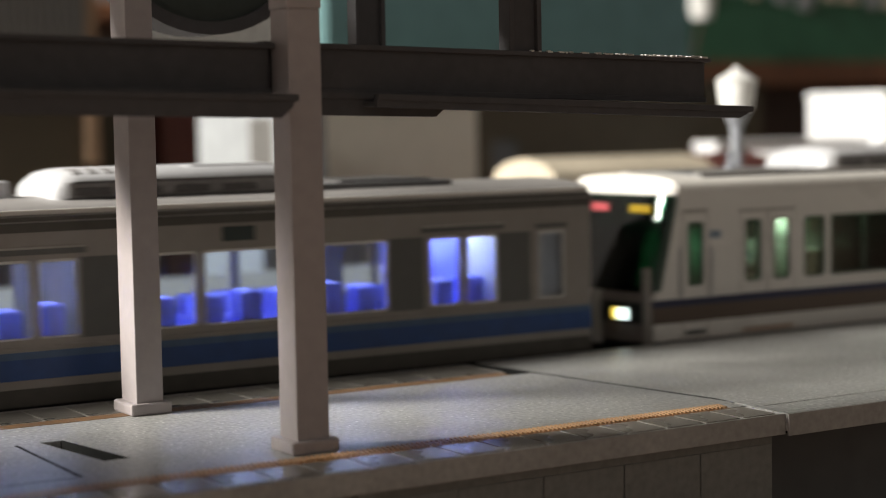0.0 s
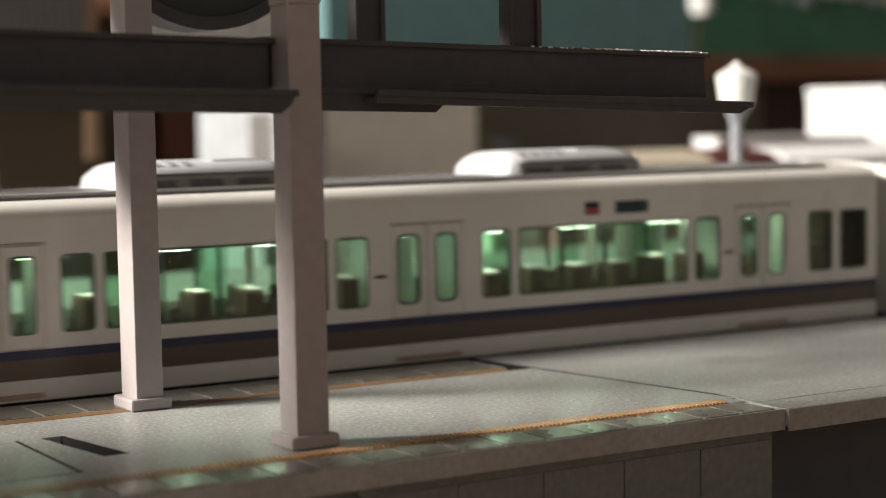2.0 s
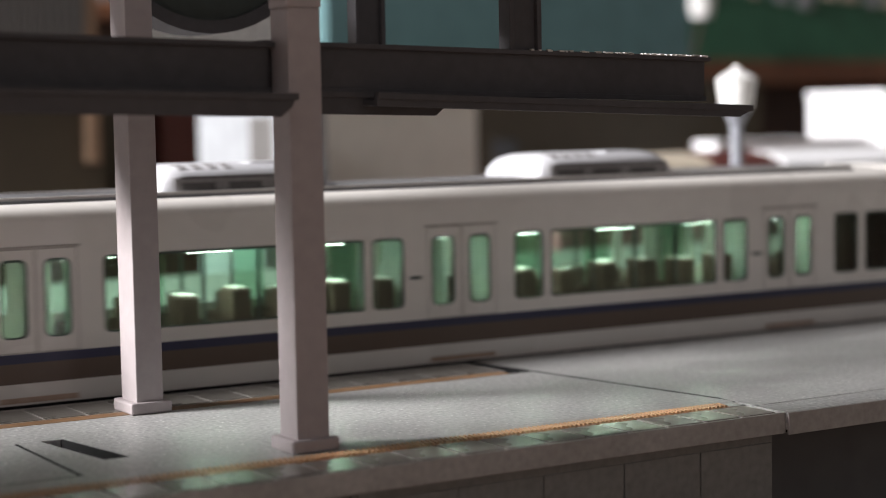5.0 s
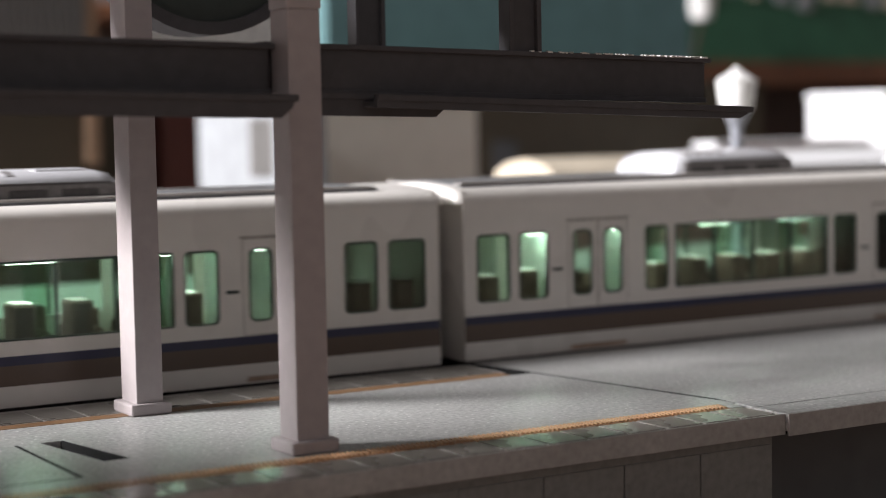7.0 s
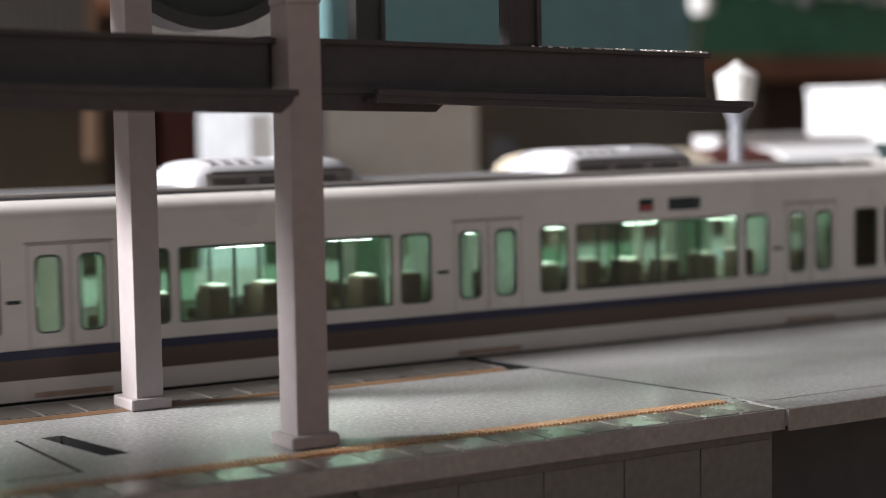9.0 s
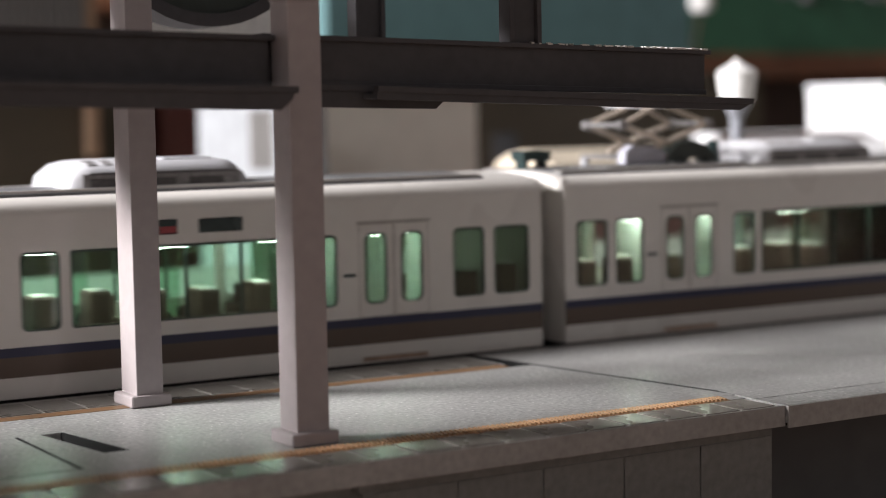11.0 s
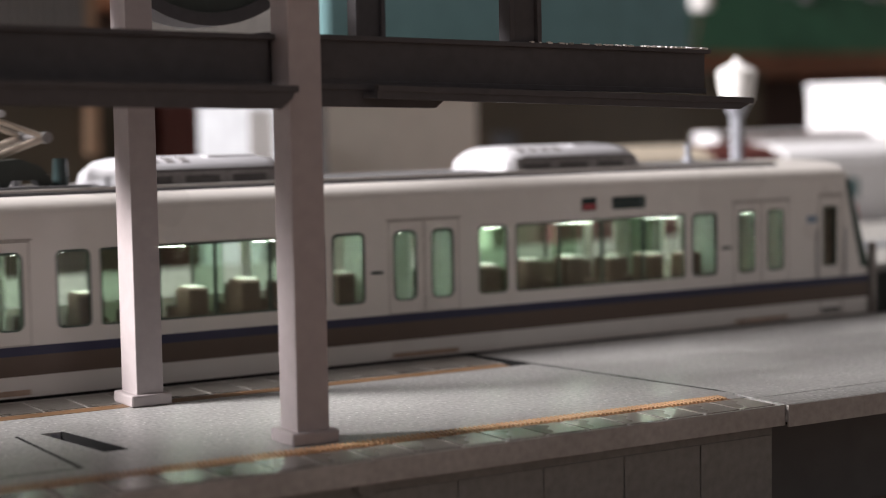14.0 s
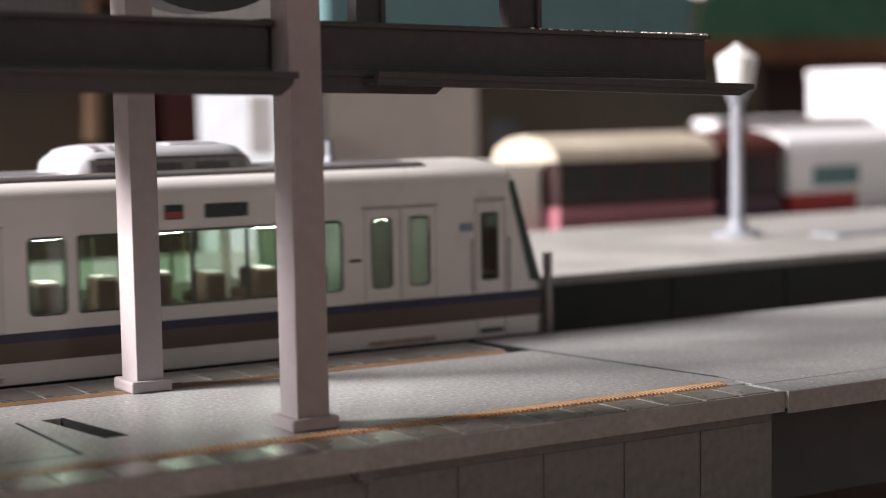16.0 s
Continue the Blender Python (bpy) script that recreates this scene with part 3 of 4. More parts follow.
        part("sill", box(B(), a + 0.3, b - 0.3, -0.09, 0.02, 0.25, 0.75), M["rust"], car)
    for a in (11.9, 57.1, 102.8):
        if x0 + 12 < a + 8 and not (head == -1 and a < 20):
            part("door_button", box(B(), a - 0.75, a + 0.6, -0.1, 0.02, 8.9, 9.25, 0.05), M["sign"], car, "small dark door handle plate")
    if signs:
        part("stop_sign", box(B(), 82.5, 84.4, -0.06, 0.02, 14.2, 15.6, 0.1), M["sign"], car, "small red and dark sign")
        part("red_field", box(B(), 82.6, 84.3, -0.09, 0.0, 14.3, 14.95, 0.05), M["red"], car, "red lower half of the sign")
        part("destination_sign", box(B(), 86.6, 91.1, -0.06, 0.02, 14.2, 15.55, 0.12), M["sign"], car, "dark destination sign")
    ac_unit(car, 75.4, 93.8)
    ac_unit(car, 31.2, 49.7)
    undercarriage(car, L)
    if head == 0:
        for x in (-1.6, L):
            part("gangway", box(B(), x, x + 1.6, 6.2, 13.4, 0, 15.5, 0.3), M["black"], car, "dark gangway bellows")
    elif head == 1:
        part("gangway", box(B(), -1.6, 0, 6.2, 13.4, 0, 15.5, 0.3), M["black"], car, "dark gangway bellows")
    else:
        part("gangway", box(B(), L, L + 1.6, 6.2, 13.4, 0, 15.5, 0.3), M["black"], car, "dark gangway bellows")
    if head:
        cab_end(car, head, x0 if head == -1 else x1)
    if pantograph:
        panto(car, 12.6)
    return car


def cab_end(car, head, x):
    """A raked, rounded cab front with a dark wraparound window, lights and a coupler."""
    s = head

    def side(z):
        return x + s * (3.9 - max(0.0, z - 5.0) * 0.31)

    def arc(z):
        return [(side(z) + s * 1.5 * math.sqrt(max(0.0, 1 - abs((y - 9.8) / 9.8) ** 4)), y) for y in (0, 0.3, 0.9, 2, 4, 6.5, 9.8, 13.1, 15.6, 17.6, 18.7, 19.3, WID)]

    for y in (0.0, WID - 0.45):
        wedge = [(x, 0.05), (side(0), 0.05), (side(5.0), 5.0), (side(5.0) - s * 0.35, 5.6), (side(16.6) - s * 0.35, 16.6), (x, 16.6)]
        part("cab_side", prism(B(), wedge, "y", y, y + 0.45), M["white"], car)
        yy = y - 0.05 if y < 5 else y + 0.42
        quarter = [(side(5.7) - s * 1.1, 5.7), (side(5.7) + s * 0.02, 5.7), (side(16.2) + s * 0.02, 16.2), (side(15.8) - s * 0.5, 15.8)]
        part("quarter_window", prism(B(), quarter, "y", yy, yy + 0.08), M["gasket"], car)
        for z0, z1, k in ((2.0, 3.85, "brown"), (3.85, 4.7, "navy")):
            p, q = sorted((x, side(0) - s * 0.05))
            yb = y - 0.07 if y < 5 else y + 0.44
            part(k + "_band", box(B(), p, q, yb, yb + 0.08, z0, z1), M[k], car)

    def skin(z0, z1, matl, name, label, out=0.0, ys=None, glassy=False):
        bm = B()
        zs = [z0 + (z1 - z0) * i / 4 for i in range(5)]
        rows = [[bm.verts.new((px + s * out, py, z)) for px, py in arc(z)] for z in zs]
        keep = range(12) if ys is None else [i for i in range(12) if ys[0] <= i < ys[1]]
        for a, b in zip(rows, rows[1:]):
            for i in keep:
                bm.faces.new((a[i], a[i + 1], b[i + 1], b[i]))
        for v in [v for v in bm.verts if not v.link_faces]:
            bm.verts.remove(v)
        bmesh.ops.recalc_face_normals(bm, faces=bm.faces[:])
        thick = bmesh.ops.extrude_face_region(bm, geom=bm.faces[:])
        bmesh.ops.translate(bm, verts=[v for v in thick["geom"] if isinstance(v, bmesh.types.BMVert)], vec=(-s * 0.3, 0, 0))
        bmesh.ops.recalc_face_normals(bm, faces=bm.faces[:])
        return part(name, bm, matl, car, label, smooth=True)

    skin(0.05, 5.6, M["apron"], "front_apron", "dark grey cab front")
    win = skin(5.6, 16.4, M["smoke"], "windscreen", "dark wraparound cab window", 0.02, (0, 12))
    bm = B()
    low = arc(16.35)
    a = [bm.verts.new((p, y, 16.35)) for p, y in low]
    m = [bm.verts.new((p - s * 0.35, 9.8 + (y - 9.8) * 0.985, 17.0 + 0.4 * (1 - ((y - 9.8) / 9.8) ** 2))) for p, y in low]
    e = [bm.verts.new((p - s * 1.0, 9.8 + (y - 9.8) * 0.94, 17.5 + 0.8 * (1 - ((y - 9.8) / 9.8) ** 2))) for p, y in low]
    d = [bm.verts.new((x - s * 0.2, 9.8 + (y - 9.8) * 0.93, 17.75 + 0.88 * (1 - ((y - 9.8) / 9.8) ** 2))) for p, y in low]
    for r, t in ((a, m), (m, e), (e, d)):
        for i in range(12):
            bm.faces.new((r[i], r[i + 1], t[i + 1], t[i]))
    for k in (0, 12):
        w = bm.verts.new((x - s * 0.2, low[k][1], 16.35))
        w2 = bm.verts.new((x - s * 0.2, 9.8 + (low[k][1] - 9.8) * 0.985, 17.0))
        bm.faces.new((a[k], m[k], w2, w))
        bm.faces.new((m[k], e[k], d[k], w2))
    bmesh.ops.recalc_face_normals(bm, faces=bm.faces[:])
    part("front_roof", bm, M["white"], car, smooth=True)
    part("cab_wall", box(B(), x - s * 8.2, x - s * 7.8, 0.5, WID - 0.5, 2.6, 15.3), M["panel"], car)
    part("driver_desk", box(B(), min(x + s * 1.0, x + s * 3.0), max(x + s * 1.0, x + s * 3.0), 2.5, 17, 2.6, 6.0, 0.3), M["black"], car)
    f = x + s * 5.35

    def plate(name, y0, y1, z0, z1, matl, label, off=0.0, t=0.3):
        p, q = f + s * off, f + s * (off + t)
        return part(name, box(B(), min(p, q), max(p, q), y0, y1, z0, z1, 0.08), matl, car, label)

    skin(2.1, 4.5, M["black"], "light_band", "black band across the cab front", 0.05)
    plate("front_door", 7.4, 12.2, -0.6, 5.6, M["white"], "", -0.1)
    for y0 in ((2.2, 14.0) if head == -1 else (3.3, 12.9)):
        lampbox = plate("light_cluster", y0, y0 + 3.1, 2.5, 4.2, M["black"], "headlight cluster", -0.45, 0.4)
        lit = head == -1 and y0 < 10
        p, q = f - s * 1.0, f + s * (0.3 if lit else 0.05)
        part("headlight", box(B(), min(p, q), max(p, q), y0 + 0.2, y0 + 1.9, 2.55, 3.75, 0.07), M["head"] if lit else M["clear"], lampbox, "white headlight")
        part("marker_light", box(B(), min(p, q), max(p, q), y0 + 2.05, y0 + 2.8, 2.55, 3.75, 0.07), M["amber"] if lit else M["red"], lampbox, "marker light")
    if head == -1:
        plate("front_sign", 1.6, 5.4, 14.4, 15.3, M["signy"], "yellow destination sign", -2.75, 0.15)
        plate("front_sign", 9.4, 12.6, 14.4, 15.3, M["red"], "red train type sign", -2.75, 0.15)
    for y in ((1.4, 18.2) if s == 1 else (0.2, 19.4)):
        plate("corner_post", y - 0.4, y + 0.4, -0.4, 8.4, M["silver"], "grey vertical post at the cab corner", 0.1 if s == 1 else -1.3, 0.8)
    box(bm := B(), min(f - s * 0.5, f + s * 2.6), max(f - s * 0.5, f + s * 2.6), 9.1, 10.5, -4.4, -3.2, 0.2)
    part("coupler", bm, M["black"], car, "black knuckle coupler")
    part("snow_plough", box(B(), min(x + s * 1.0, x + s * 3.4), max(x + s * 1.0, x + s * 3.4), 1.2, WID - 1.2, -6.6, 0.1, 0.3), M["black"], car)
    part("crest", box(B(), x - s * 5.3 - 0.8, x - s * 5.3 + 0.8, -0.05, 0.02, 11.3, 12.2, 0.1), M["markblue"], car, "small blue-grey operator mark")
    a0, b0 = sorted((x - s * 0.5, x - s * 4.2))
    ring(bm := B(), rrect(a0, b0, -0.4, 14.4, 0.2), rrect(a0 + 0.15, b0 - 0.15, -0.25, 14.25, 0.15), -0.06, 0.02)
    part("crew_door", bm, M["seam"], car)
    part("crew_door_header", box(B(), a0 - 0.1, b0 + 0.1, -0.12, 0.02, 14.4, 14.75, 0.05), M["seam"], car)
    for gx in (a0 - 0.5, b0 + 0.35):
        part("grab_rail", rod(B(), (gx, -0.25, 4.9), (gx, -0.25, 10.5), 0.1, 6), M["lampgrey"], car, "thin grey grab rail")
    part("crew_step", box(B(), a0 + 0.4, b0 - 0.4, -0.12, 0.02, 0.5, 1.05, 0.05), M["panel"], car)
    part("antenna", rod(rod(B(), (x - s * 16, 9.8, 18.5), (x - s * 16, 9.8, 19.4), 0.8, 10, 0.5), (x - s * 16, 9.8, 19.3), (x - s * 16, 9.8, 20.9), 0.42, 10), M["lampgrey"], car, "grey roof antenna")


def panto(car, x):
    """A diamond pantograph half raised, on four insulators, with roof boxes beside it."""
    part("roof_box", box(box(box(B(), -0.6 + 1.2, 4.4, 8.6, 11.2, 19.6, 20.6, 0.15), 1.0, 1.5, 9, 10.8, 18.5, 19.7), 3.6, 4.1, 9, 10.8, 18.5, 19.7), M["sign"], car, "dark box on the roof")
    p = part("pantograph", box(box(box(box(B(), x, x + 12.5, 5.2, 5.8, 19.5, 20.0, 0.1), x, x + 12.5, 13.8, 14.4, 19.5, 20.0, 0.1), x, x + 0.7, 5.2, 14.4, 19.5, 20.0), x + 11.8, x + 12.5, 5.2, 14.4, 19.5, 20.0), M["metal"], car, "grey metal pantograph, half raised")
    for dx in (0.4, 12.1):
        for y in (5.5, 14.1):
            part("insulator", rod(B(), (x + dx, y, 18.4), (x + dx, y, 19.6), 0.5, 10), M["acwhite"], p)
    cx = x + 6.4
    for y in (6.0, 13.6):
        yi = y + (9.8 - y) * 0.12
        for sx in (-1, 1):
            part("lower_arm", rod(B(), (cx - sx * 2.9, y, 20.3), (cx + sx * 6.3, yi, 23.4), 0.36), M["pale_gold"], p, "pale metal arm")
            part("upper_arm", rod(B(), (cx + sx * 6.3, yi, 23.4), (cx + sx * 0.9, y + (9.8 - y) * 0.35, 25.5), 0.27), M["pale_gold"], p, "pale metal arm")
            part("elbow", rod(B(), (cx + sx * 6.3, yi - 0.5, 23.4), (cx + sx * 6.3, yi + 0.5, 23.4), 0.55, 10), M["metal"], p)
    for sx in (-1, 1):
        part("cross_rod", rod(B(), (cx + sx * 6.3, 6.2, 23.4), (cx + sx * 6.3, 13.4, 23.4), 0.28), M["metal"], p)
        part("contact_bar", rod(B(), (cx + sx * 1.3, 3.5, 25.7), (cx + sx * 1.3, 16.1, 25.7), 0.34), M["acwhite"], p)
    part("spring_box", prism(B(), [(x - 0.6, 19.0), (x - 0.4, 20.4), (x + 0.6, 21.1), (x + 3.6, 20.9), (x + 5.2, 20.2), (x + 5.2, 19.0)], "y", 5.0, 6.4), M["lilac"], p, "pale lilac-grey spring box")
    part("motor_cover", prism(B(), [(x + 5.6, 18.9), (x + 5.9, 20.3), (x + 7.2, 21.3), (x + 9.6, 21.5), (x + 11.6, 20.8), (x + 12.6, 19.6), (x + 12.7, 18.9), (x + 11.6, 18.9), (x + 11.2, 19.5), (x + 8.9, 19.5), (x + 8.5, 18.9), (x + 7.9, 18.9), (x + 7.6, 19.5), (x + 6.5, 19.5)], "y", 5.0, 7.2), M["pot"], p, "dark green-black curved cover")
    part("cylinder", rod(B(), (x + 3, 9.8, 19.6), (x + 10, 9.8, 19.6), 0.7, 12), M["sign"], p)
    part("arrester", rod(B(), (x + 14.4, 7.6, 18.5), (x + 14.4, 7.6, 21.4), 0.85, 12, 0.7), M["sign"], car, "dark round lightning arrester")
    part("cable_duct", box(B(), x - 4, x + 16, 3.6, 4.1, 18.5, 18.95, 0.1), M["roofgrey"], car)


def blue_car(x_right):
    """A silver-grey model car with a blue band, dark window panels and blue lit seats."""
    L = 126.0
    car = thing("blue_train_car", "grey model train car with blue band and blue-lit seats", "train car", "", x_right - L, 154.0, 0)
    e = [3.6, 6.8, 12.2, 15.9, 16.6, 20.3, 25.4, 32.9, 34.0, 45.4, 46.2, 50.2]
    wins = [(L - 6.8, L - 3.6, 0.25)]
    for k in range(3):
        o = 45.7 * k
        wins += [(L - 15.9 - o, L - 12.2 - o, 0.45), (L - 20.3 - o, L - 16.6 - o, 0.45)]
        if k < 2:
            wins += [(L - 32.9 - o, L - 25.4 - o, 0.45), (L - 45.4 - o, L - 34.0 - o, 0.45), (L - 50.2 - o, L - 46.2 - o, 0.45)]
    wins.sort()
    bm = B()
    car_side(bm, L, wins, 0.0, 0.45)
    car_side(bm, L, wins, WID - 0.45, WID)
    box(bm, 0, 0.6, 0.45, WID - 0.45, 0.05, 17.8)
    box(bm, L - 0.6, L, 0.45, WID - 0.45, 0.05, 17.8)
    part("body", bm, M["silver"], car)
    part("roof", prism(B(), roof_profile(), "x", 0, L), M["roofpale"], car, smooth=True)
    part("cornice", box(box(B(), 0, L, -0.06, 0.05, 15.75, 16.6), 0, L, -0.16, 0.15, 16.75, 17.15, 0.05), M["skirt"], car, "dark cornice strip")
    part("rain_strip", box(B(), 0, L, 0.2, 0.7, 17.3, 17.75, 0.05), M["white"], car)
    for a, b in ((7.9, 11.9), (21.1, 25.1), (50.9, 57.6), (66.8, 70.8), (96.6, 103.2), (112.4, 116.6)):
        part("dark_panel", box(B(), L - b, L - a, -0.06, 0.02, 5.9, 13.3), M["panel"], car, "dark grey blank panel between windows")
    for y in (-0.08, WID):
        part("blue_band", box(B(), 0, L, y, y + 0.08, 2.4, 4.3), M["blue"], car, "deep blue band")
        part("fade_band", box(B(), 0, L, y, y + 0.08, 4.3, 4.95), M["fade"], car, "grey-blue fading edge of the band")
        part("lower_skirt", box(B(), 0, L, y, y + 0.08, 0.0, 1.6), M["skirt"], car, "dark grey lower skirt")
    part("ledge", box(B(), 0, L, -0.14, 0.0, 5.2, 5.45, 0.04), M["silver"], car)
    part("interior_floor", box(B(), 0.6, L - 0.6, 0.45, WID - 0.45, 2.2, 2.6), M["floorin"], car)
    part("interior_ceiling", box(B(), 0.6, L - 0.6, 0.45, WID - 0.45, 15.3, 15.6), M["inner"], car)
    strip = part("light_strip", box(B(), 5, L - 12, 4.8, 6.8, 14.0, 15.3), M["lampgrey"], car)
    for i in range(10):
        part("light", box(B(), 6 + i * 11.3, 12 + i * 11.3, 4.8, 6.8, 13.3, 14.05, 0.1), M["ledblue"], strip, "blue-white interior light")
    part("cab_wall", box(B(), L - 11.5, L - 11.1, 0.5, WID - 0.5, 2.6, 15.3), M["inner"], car)
    part("door_screen", box(B(), L - 21, L - 11.7, 8.6, 8.8, 2.6, 15.0), M["seatblue"], car, "blue screen inside the door")
    part("crew_curtain", box(B(), L - 6.9, L - 3.4, 0.9, 1.1, 2.6, 15.3), M["lampwhite"], car)
    for k in (27, 31, 36, 40, 44, 49, 73, 77, 82, 86, 90, 95, 14, 18, 60, 64, 105, 109):
        seat_row(car, L - k, M["seatblue"])
    glaze(car, wins, 0.12, 0.35, M["clear"], M["joint"], True)
    glaze(car, wins, WID - 0.35, WID - 0.12, M["clear"], M["silver"], False)
    for k in range(3):
        a, b = L - 20.9 - 45.7 * k, L - 11.7 - 45.7 * k
        part("door_rail", box(B(), a - 0.4, b + 0.4, -0.14, 0.02, 13.7, 14.25, 0.05), M["panel"], car)
        door_set(car, a, b, M["silver"], 0.0)
    part("crew_rail", box(B(), L - 7.3, L - 3.1, -0.12, 0.02, 13.6, 14.0, 0.05), M["panel"], car)
    part("destination_sign", box(B(), L - 43.4, L - 40.0, -0.1, 0.02, 14.0, 15.4, 0.1), M["sign"], car, "dark destination sign")
    ac_unit(car, L - 58.5, L - 32.3, "pale rooftop air conditioner with dark side")
    ac_unit(car, L - 103, L - 80, "pale rooftop air conditioner with dark side")
    part("roof_box", box(B(), L - 64, L - 61.5, 8, 11.6, 18.4, 20.2, 0.2), M["acwhite"], car)
    part("roof_tray", box(B(), L - 31, L - 15, 4.0, 15.6, 18.2, 19.0, 0.2), M["roofgrey"], car)
    part("roof_grid", box(B(), L - 28, L - 17, 5.0, 14.6, 18.9, 19.25, 0.1), M["grille"], car)
    box(bm := B(), L - 0.5, L + 3.6, 9.1, 10.5, -4.4, -3.2, 0.2)
    part("coupler", bm, M["black"], car)
    part("end_door", box(B(), L, L + 0.3, 6.5, 13.1, -0.5, 14, 0.1), M["panel"], car)
    undercarriage(car, L)
    return car


# ---- far platform, lamp and parked stock ----
p2 = thing("far_platform", "pale topped far platform with a dark green-grey face", "platform", kind="structure")
part("top", box(B(), -60, 420, 174.6, 236, 2.2, 3.4, 0.15), M["plat2top"], p2)
part("far_wall", box(B(), -60, 420, 234, 235, GROUND, 2.2), M["plat2face"], p2)
part("core", box(B(), -60, 420, 176.0, 177.0, GROUND, 2.2), M["slot"], p2)
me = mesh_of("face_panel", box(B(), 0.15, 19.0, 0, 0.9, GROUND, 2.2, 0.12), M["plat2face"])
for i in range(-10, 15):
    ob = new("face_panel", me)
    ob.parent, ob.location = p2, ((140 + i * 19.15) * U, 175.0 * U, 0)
part("bench_strip", box(B(), 186, 260, 193, 199, 3.4, 3.8, 0.1), M["lampgrey"], p2)


def street_lamp(x, y):
    c = thing("platform_lamp", "grey platform lamp post with white lantern head", "lamp", "", x, y, 3.4)
    part("foot", rod(rod(B(), (0, 0, 0), (0, 0, 0.9), 4.0, 20, 3.4), (0, 0, 0.9), (0, 0, 2.4), 2.0, 16, 1.25), M["lampgrey"], c, smooth=True)
    part("pole", rod(B(), (0, 0, 2.3), (0, 0, 20.6), 1.05, 16, 0.95), M["lampgrey"], c, smooth=True)
    part("collar", rod(B(), (0, 0, 20.2), (0, 0, 22.6), 1.05, 16, 2.2), M["lampgrey"], c, smooth=True)
    part("lantern", rod(B(), (0, 0, 22.6), (0, 0, 27.2), 2.4, 16, 3.05), M["lampwhite"], c, "white lantern", smooth=True)
    part("lantern_roof", rod(rod(B(), (0, 0, 27.2), (0, 0, 28.5), 3.2, 16, 1.0), (0, 0, 28.5), (0, 0, 29.2), 0.8, 10, 0.4), M["lampwhite"], c, smooth=True)


street_lamp(176.8, 205)


def stock(name, label, x0, x1, body, lower, roof, win, group=""):
    c = thing(name, label, "train car", group, x0, 240, 0)
    n = x1 - x0
    part("body", box(B(), 0, n, 0, 19, 6.5, 14.5, 0.4), body, c)
    part("lower_body", box(B(), 0, n, -0.1, 19, -6.0, 6.5, 0.3), lower, c)
    part("roof", prism(B(), [(-0.3, 14.3), (0.4, 16.2), (4, 17.8), (9.5, 18.6), (15, 17.8), (18.6, 16.2), (19.3, 14.3)], "x", -0.4, n + 0.4), roof, c, smooth=True)
    k = 0
    x = 2.0
    while x + 6 < n:
        part("window", box(B(), x, x + 6, -0.12, 0.1, 8.2, 13.0, 0.1), win, c)
        x += 8
    for xx in (n * 0.2, n * 0.8):
        part("bogie", box(B(), xx - 5, xx + 5, 4, 15, -7.4, -6, 0.2), M["black"], c)
    return c


stock("parked_car", "maroon and pink model car with a cream roof", 168, 202, M["maroon"], M["pink"], M["cream"], M["black"])
stock("parked_car", "dark brown and plum model car with a dull roof", 203.5, 217.5, M["maroon"], M["plum"], M["redbrown"], M["black"])
c = stock("parked_car", "white and red model car with a teal window", 219.5, 300, M["brightwhite"], M["redcar"], M["brightwhite"], M["brightwhite"])
part("side_window", box(B(), 5.5, 17, -0.3, 0.2, 8.0, 11.6, 0.2), M["teal"], c)
part("red_stripe", box(B(), 0, 16, -0.25, 0.1, 3.8, 6.6, 0.1), M["redcar"], c)
part("white_skirt", box(B(), 16.5, 80, -0.3, 0.1, -5.0, 6.6, 0.1), M["brightwhite"], c)

# ---- buildings behind ----


def building(name, label, x0, x1, y, d, h, matl, wins=()):
    c = thing(name, label, "building", "", x0, y, GROUND)
    part("wall", box(B(), 0, x1 - x0, 0, d, 0, h - GROUND, 0.3), matl, c)
    part("parapet", box(B(), -0.4, x1 - x0 + 0.4, -0.4, d + 0.4, h - GROUND, h - GROUND + 1.2, 0.2), matl, c)
    for a, b, z0, z1 in wins:
        w = part("window", box(B(), a - x0, b - x0, -0.15, 0.4, z0 - GROUND, z1 - GROUND, 0.1), M["window"], c)
        part("frame", ring(B(), rrect(a - x0 - 0.4, b - x0 + 0.4, z0 - GROUND - 0.4, z1 - GROUND + 0.4, 0.2), rrect(a - x0, b - x0, z0 - GROUND, z1 - GROUND, 0.2), -0.4, 0.1), matl, w)
    return c


wb = building("white_building", "white model building with a grey window", 147.0, 156, 300, 41, 28.0, M["bwhite"], [(147.8, 152.6, 15.0, 26.0)])
sw = part("window", box(B(), -0.15, 0.4, 4.6, 15.6, 15.0 - GROUND, 26.5 - GROUND, 0.1), M["shed"], wb, "grey window")
part("frame", box(B(), -0.5, 0.0, 9.8, 10.4, 15.0 - GROUND, 26.5 - GROUND, 0.1), M["shed"], sw)
building("white_annex", "low white model building", 139, 160, 294, 5, 11.5, M["bwhite"])
building("beige_building", "plain beige-grey model building", 168, 212, 334, 10, 29.5, M["bbeige"])
building("white_block", "white model building block", 320, 400, 315, 28, 29.5, M["brightwhite"], [(330, 340, 12, 20), (350, 360, 12, 20)])
building("low_white_block", "low white model building", 268, 317, 318, 8, 18.0, M["brightwhite"])
building("low_beige_block", "low beige-grey model building", 157, 167.3, 244, 14, 13.0, M["bbeige"])
building("brown_building", "dark olive-brown model building", 215, 330, 372, 10, 34.0, M["olive"], [(218, 226, 12, 20), (240, 248, 12, 20)])
building("red_building", "dark red-brown model building", 160, 176, 392, 10, 30.0, M["redbrown"], [(150, 156, 8, 16)])
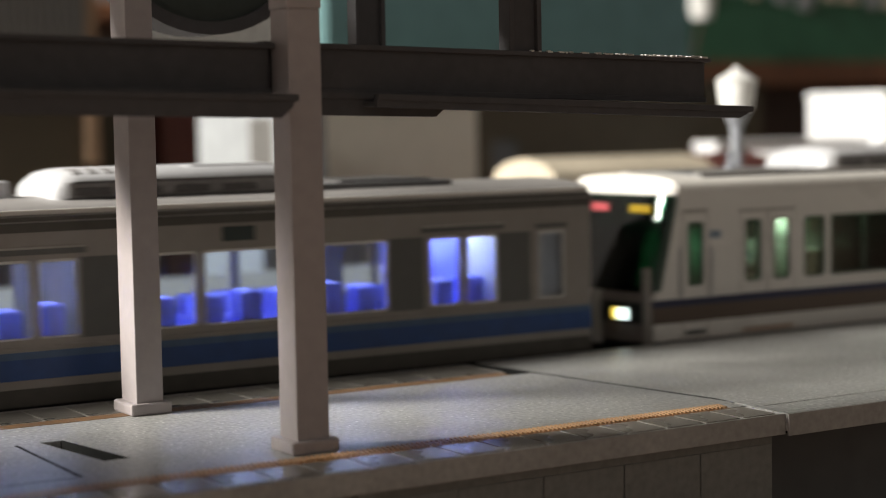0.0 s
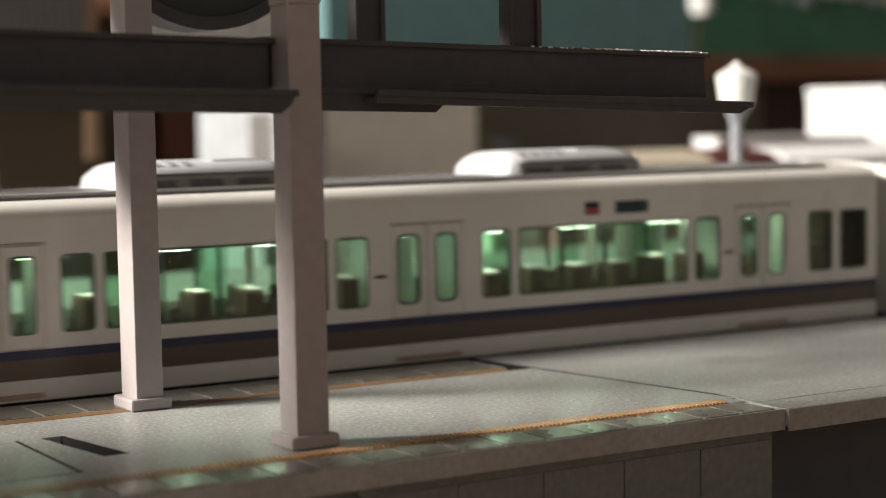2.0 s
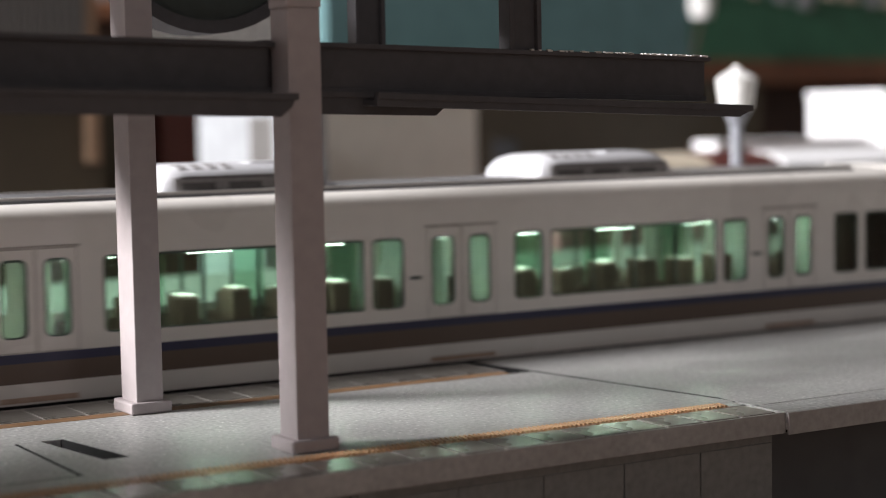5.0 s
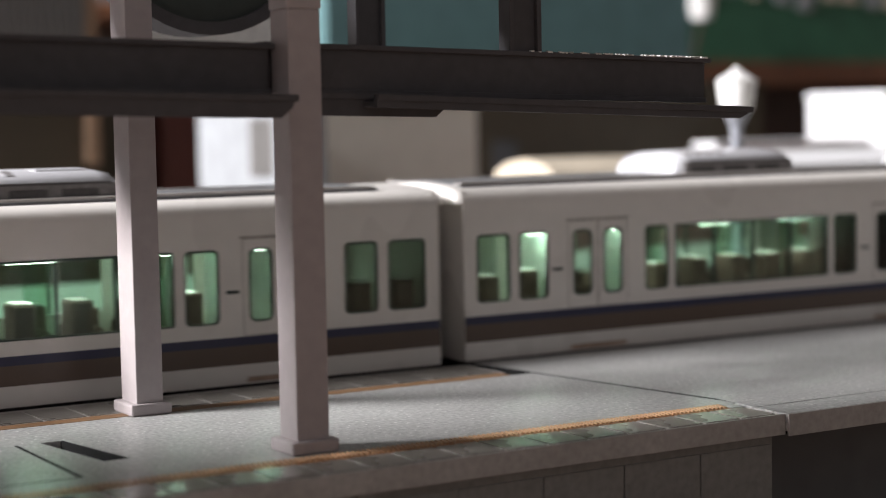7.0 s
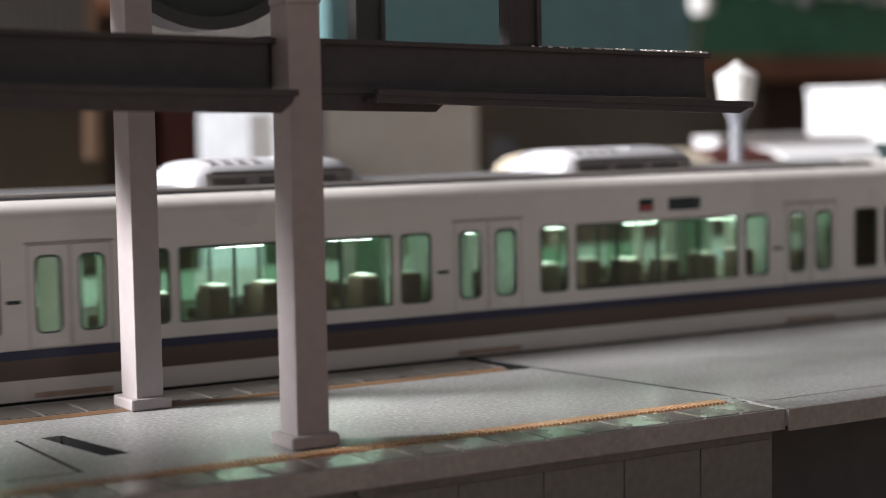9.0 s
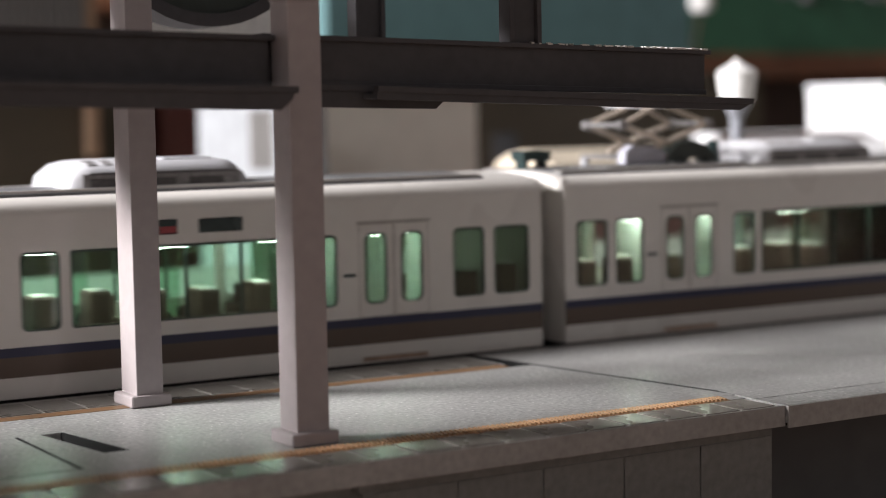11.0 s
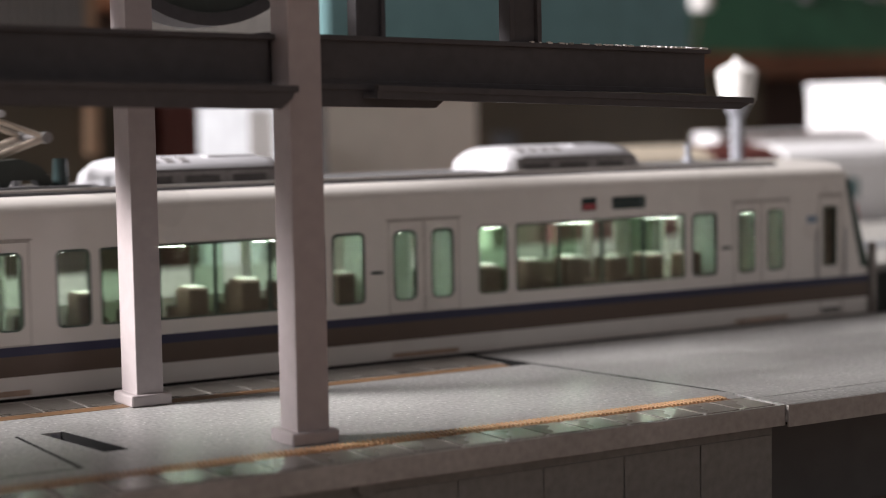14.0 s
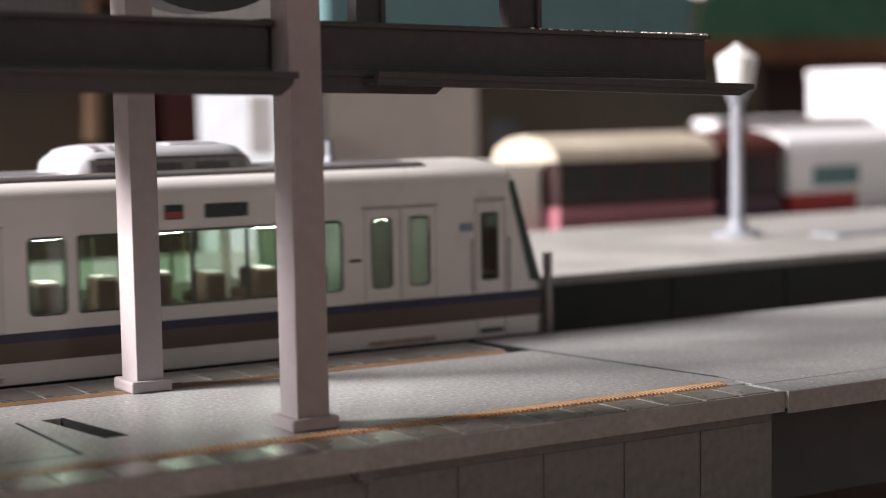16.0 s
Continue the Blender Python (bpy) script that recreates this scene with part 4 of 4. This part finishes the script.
building("dark_building", "dark olive model building", 60, 158, 396, 10, 42.0, M["olive"], [(112, 118, 14, 26)])
building("teal_building", "tall teal panelled model building", 224, 352, 430, 10, 82.0, M["teal"], ())
tl = thing("corrugated_shed", "grey corrugated model shed roof with a tan post", "shed", "", 70, 380, GROUND)
rib_me = mesh_of("roof_rib", box(B(), 0, 1.1, 0, 3.0, 54.0, 72.0, 0.3), M["shed"])
for i in range(34):
    ob = new("roof_rib", rib_me)
    ob.parent, ob.location = tl, (i * 2.0 * U, 0, 0)
part("roof_sheet", box(B(), 0, 68, 1.5, 30, 54.5, 72), M["shed"], tl)
part("wall", box(B(), 2, 72, 4, 28, 0, 54.6), M["olive"], tl)
part("post", box(B(), 67.5, 70.5, 1, 4.5, 29, 76, 0.3), M["tan"], tl, "tan post")
gs = thing("green_display", "dark green board with mottled panels on a brown shelf", "board", "", 330, 470, GROUND)
part("board", box(B(), 0, 190, 0, 20, 56, 130, 0.5), M["greenb"], gs)
part("shelf", box(B(), -30, 190, -8, 24, 48, 56, 0.5), M["wood"], gs, "brown wooden shelf")
part("back", box(B(), -30, 190, 14, 24, 0, 48), M["darkwood"], gs, "dark shelf back")
bm = B()
random.seed(4)
for i in range(16):
    x = 6 + i * 11 + random.uniform(-2, 2)
    w = random.uniform(3, 7)
    box(part_bm := B(), x, x + w, -1.2, 0.5, random.uniform(74, 80), random.uniform(86, 110), 0.4)
    part("placard", part_bm, random.choice((M["greenb"], M["cream"], M["bwhite"], M["plat2face"])), gs)
part("round_lamp", rod(B(), (50, -12, 70), (50, -12, 82), 3.4, 16, 5.4), M["lampwhite"], gs, "white lantern", smooth=True)
part("lamp_stem", rod(B(), (50, -7, 56), (50, -12, 70), 0.5, 10), M["darkwood"], gs)
cab = thing("backdrop_cabinet", "dark brown wooden cabinet behind the layout", "cabinet", "", -300, 520, GROUND)
part("carcass", box(B(), 0, 950, 0, 60, 0, 70, 1), M["darkwood"], cab)
part("top", box(B(), -5, 955, -6, 64, 70, 76, 1), M["wood"], cab)

# round fitting and notice board above the far beam
rf = thing("round_fitting", "dark round drum-shaped fitting with a grey rim", "fitting", "", 66.0, 150.0, 45.0)
part("drum", rod(B(), (0, 0, 0), (0, 4, 0), 10.6, 48), M["pot"], rf, smooth=True)
bm = B()
cir = [(math.cos(radians(q * 7.5)), math.sin(radians(q * 7.5))) for q in range(48)]
ring(bm, [(a * 11.6, b * 11.6) for a, b in cir], [(a * 10.4, b * 10.4) for a, b in cir], -0.6, 4.4)
part("rim", bm, M["steel"], rf, smooth=True)
part("bracket", box(B(), -9.6, -5, -4.6, 0.2, -3, -1.4, 0.2), M["steel"], rf)
nb = thing("notice_board", "white board with a blue lower edge", "board", "", 66, 162, 29)
part("panel", box(B(), -2, 12.4, 0, 0.8, 3.8, 12, 0.1), M["lampwhite"], nb)
part("edge", box(B(), -2, 12.4, -0.15, 0.9, 3.4, 3.9, 0.05), M["blue"], nb)

# ---- the train ----
SHIFT = [(0.0, 341.2), (0.5, 315.7), (1.0, 292.8), (1.5, 271.6), (2.0, 250.6), (2.5, 229.7), (3.0, 208.2), (3.5, 186.7), (4.0, 165.2),
         (4.6, 141.0), (5.2, 118.5), (5.8, 98.0), (6.5, 73.7), (7.0, 59.6), (7.5, 45.2), (8.0, 29.9), (8.5, 14.3), (9.0, 0.0), (9.8, -22.8), (10.6, -45.4),
         (11.5, -70.6), (12.0, -84.3), (12.5, -97.3), (13.0, -110.7), (13.5, -124.1), (14.0, -136.8), (14.5, -148.5), (15.0, -159.3),
         (15.5, -171.2), (16.0, -185.0)]
WHITE = "white model train car with brown and navy band"
CARS = [
    (blue_car(-229.2), -355.2),
    (white_car(-221.8, -1, False, WHITE + ", cab leading"), -221.8),
    (white_car(-92.8, 0, False, WHITE, False), -92.8),
    (white_car(36.2, 0, False, WHITE), 36.2),
    (white_car(165.2, 1, True, "white banded model train car with pantograph and trailing cab"), 165.2),
]


def motions():
    for car, left in CARS:
        walk(car, [(t, pose((left + s) * U, 154.0 * U, 0)) for t, s in SHIFT])


# ---- platform edge tiles ----
tile_me = mesh_of("tile", box(B(), 0.14, 3.76, 110.95, 115.25, -0.3, -0.04, 0.05), M["tile"])
for i in range(42):
    ob = new("tile", tile_me)
    ob.parent, ob.location = plat, ((96.0 - 3.9 * i) * U, 0, random.uniform(-0.015, 0.015) * U)
# far row uses the darkened tile colour in place of cast shade
far_me = mesh_of("tile", box(B(), 0.14, 3.76, 145.4, 151.4, -0.2, 0.06, 0.05), M["fartile_shaded"])
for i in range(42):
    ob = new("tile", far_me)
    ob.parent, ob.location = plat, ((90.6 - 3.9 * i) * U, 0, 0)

motions()
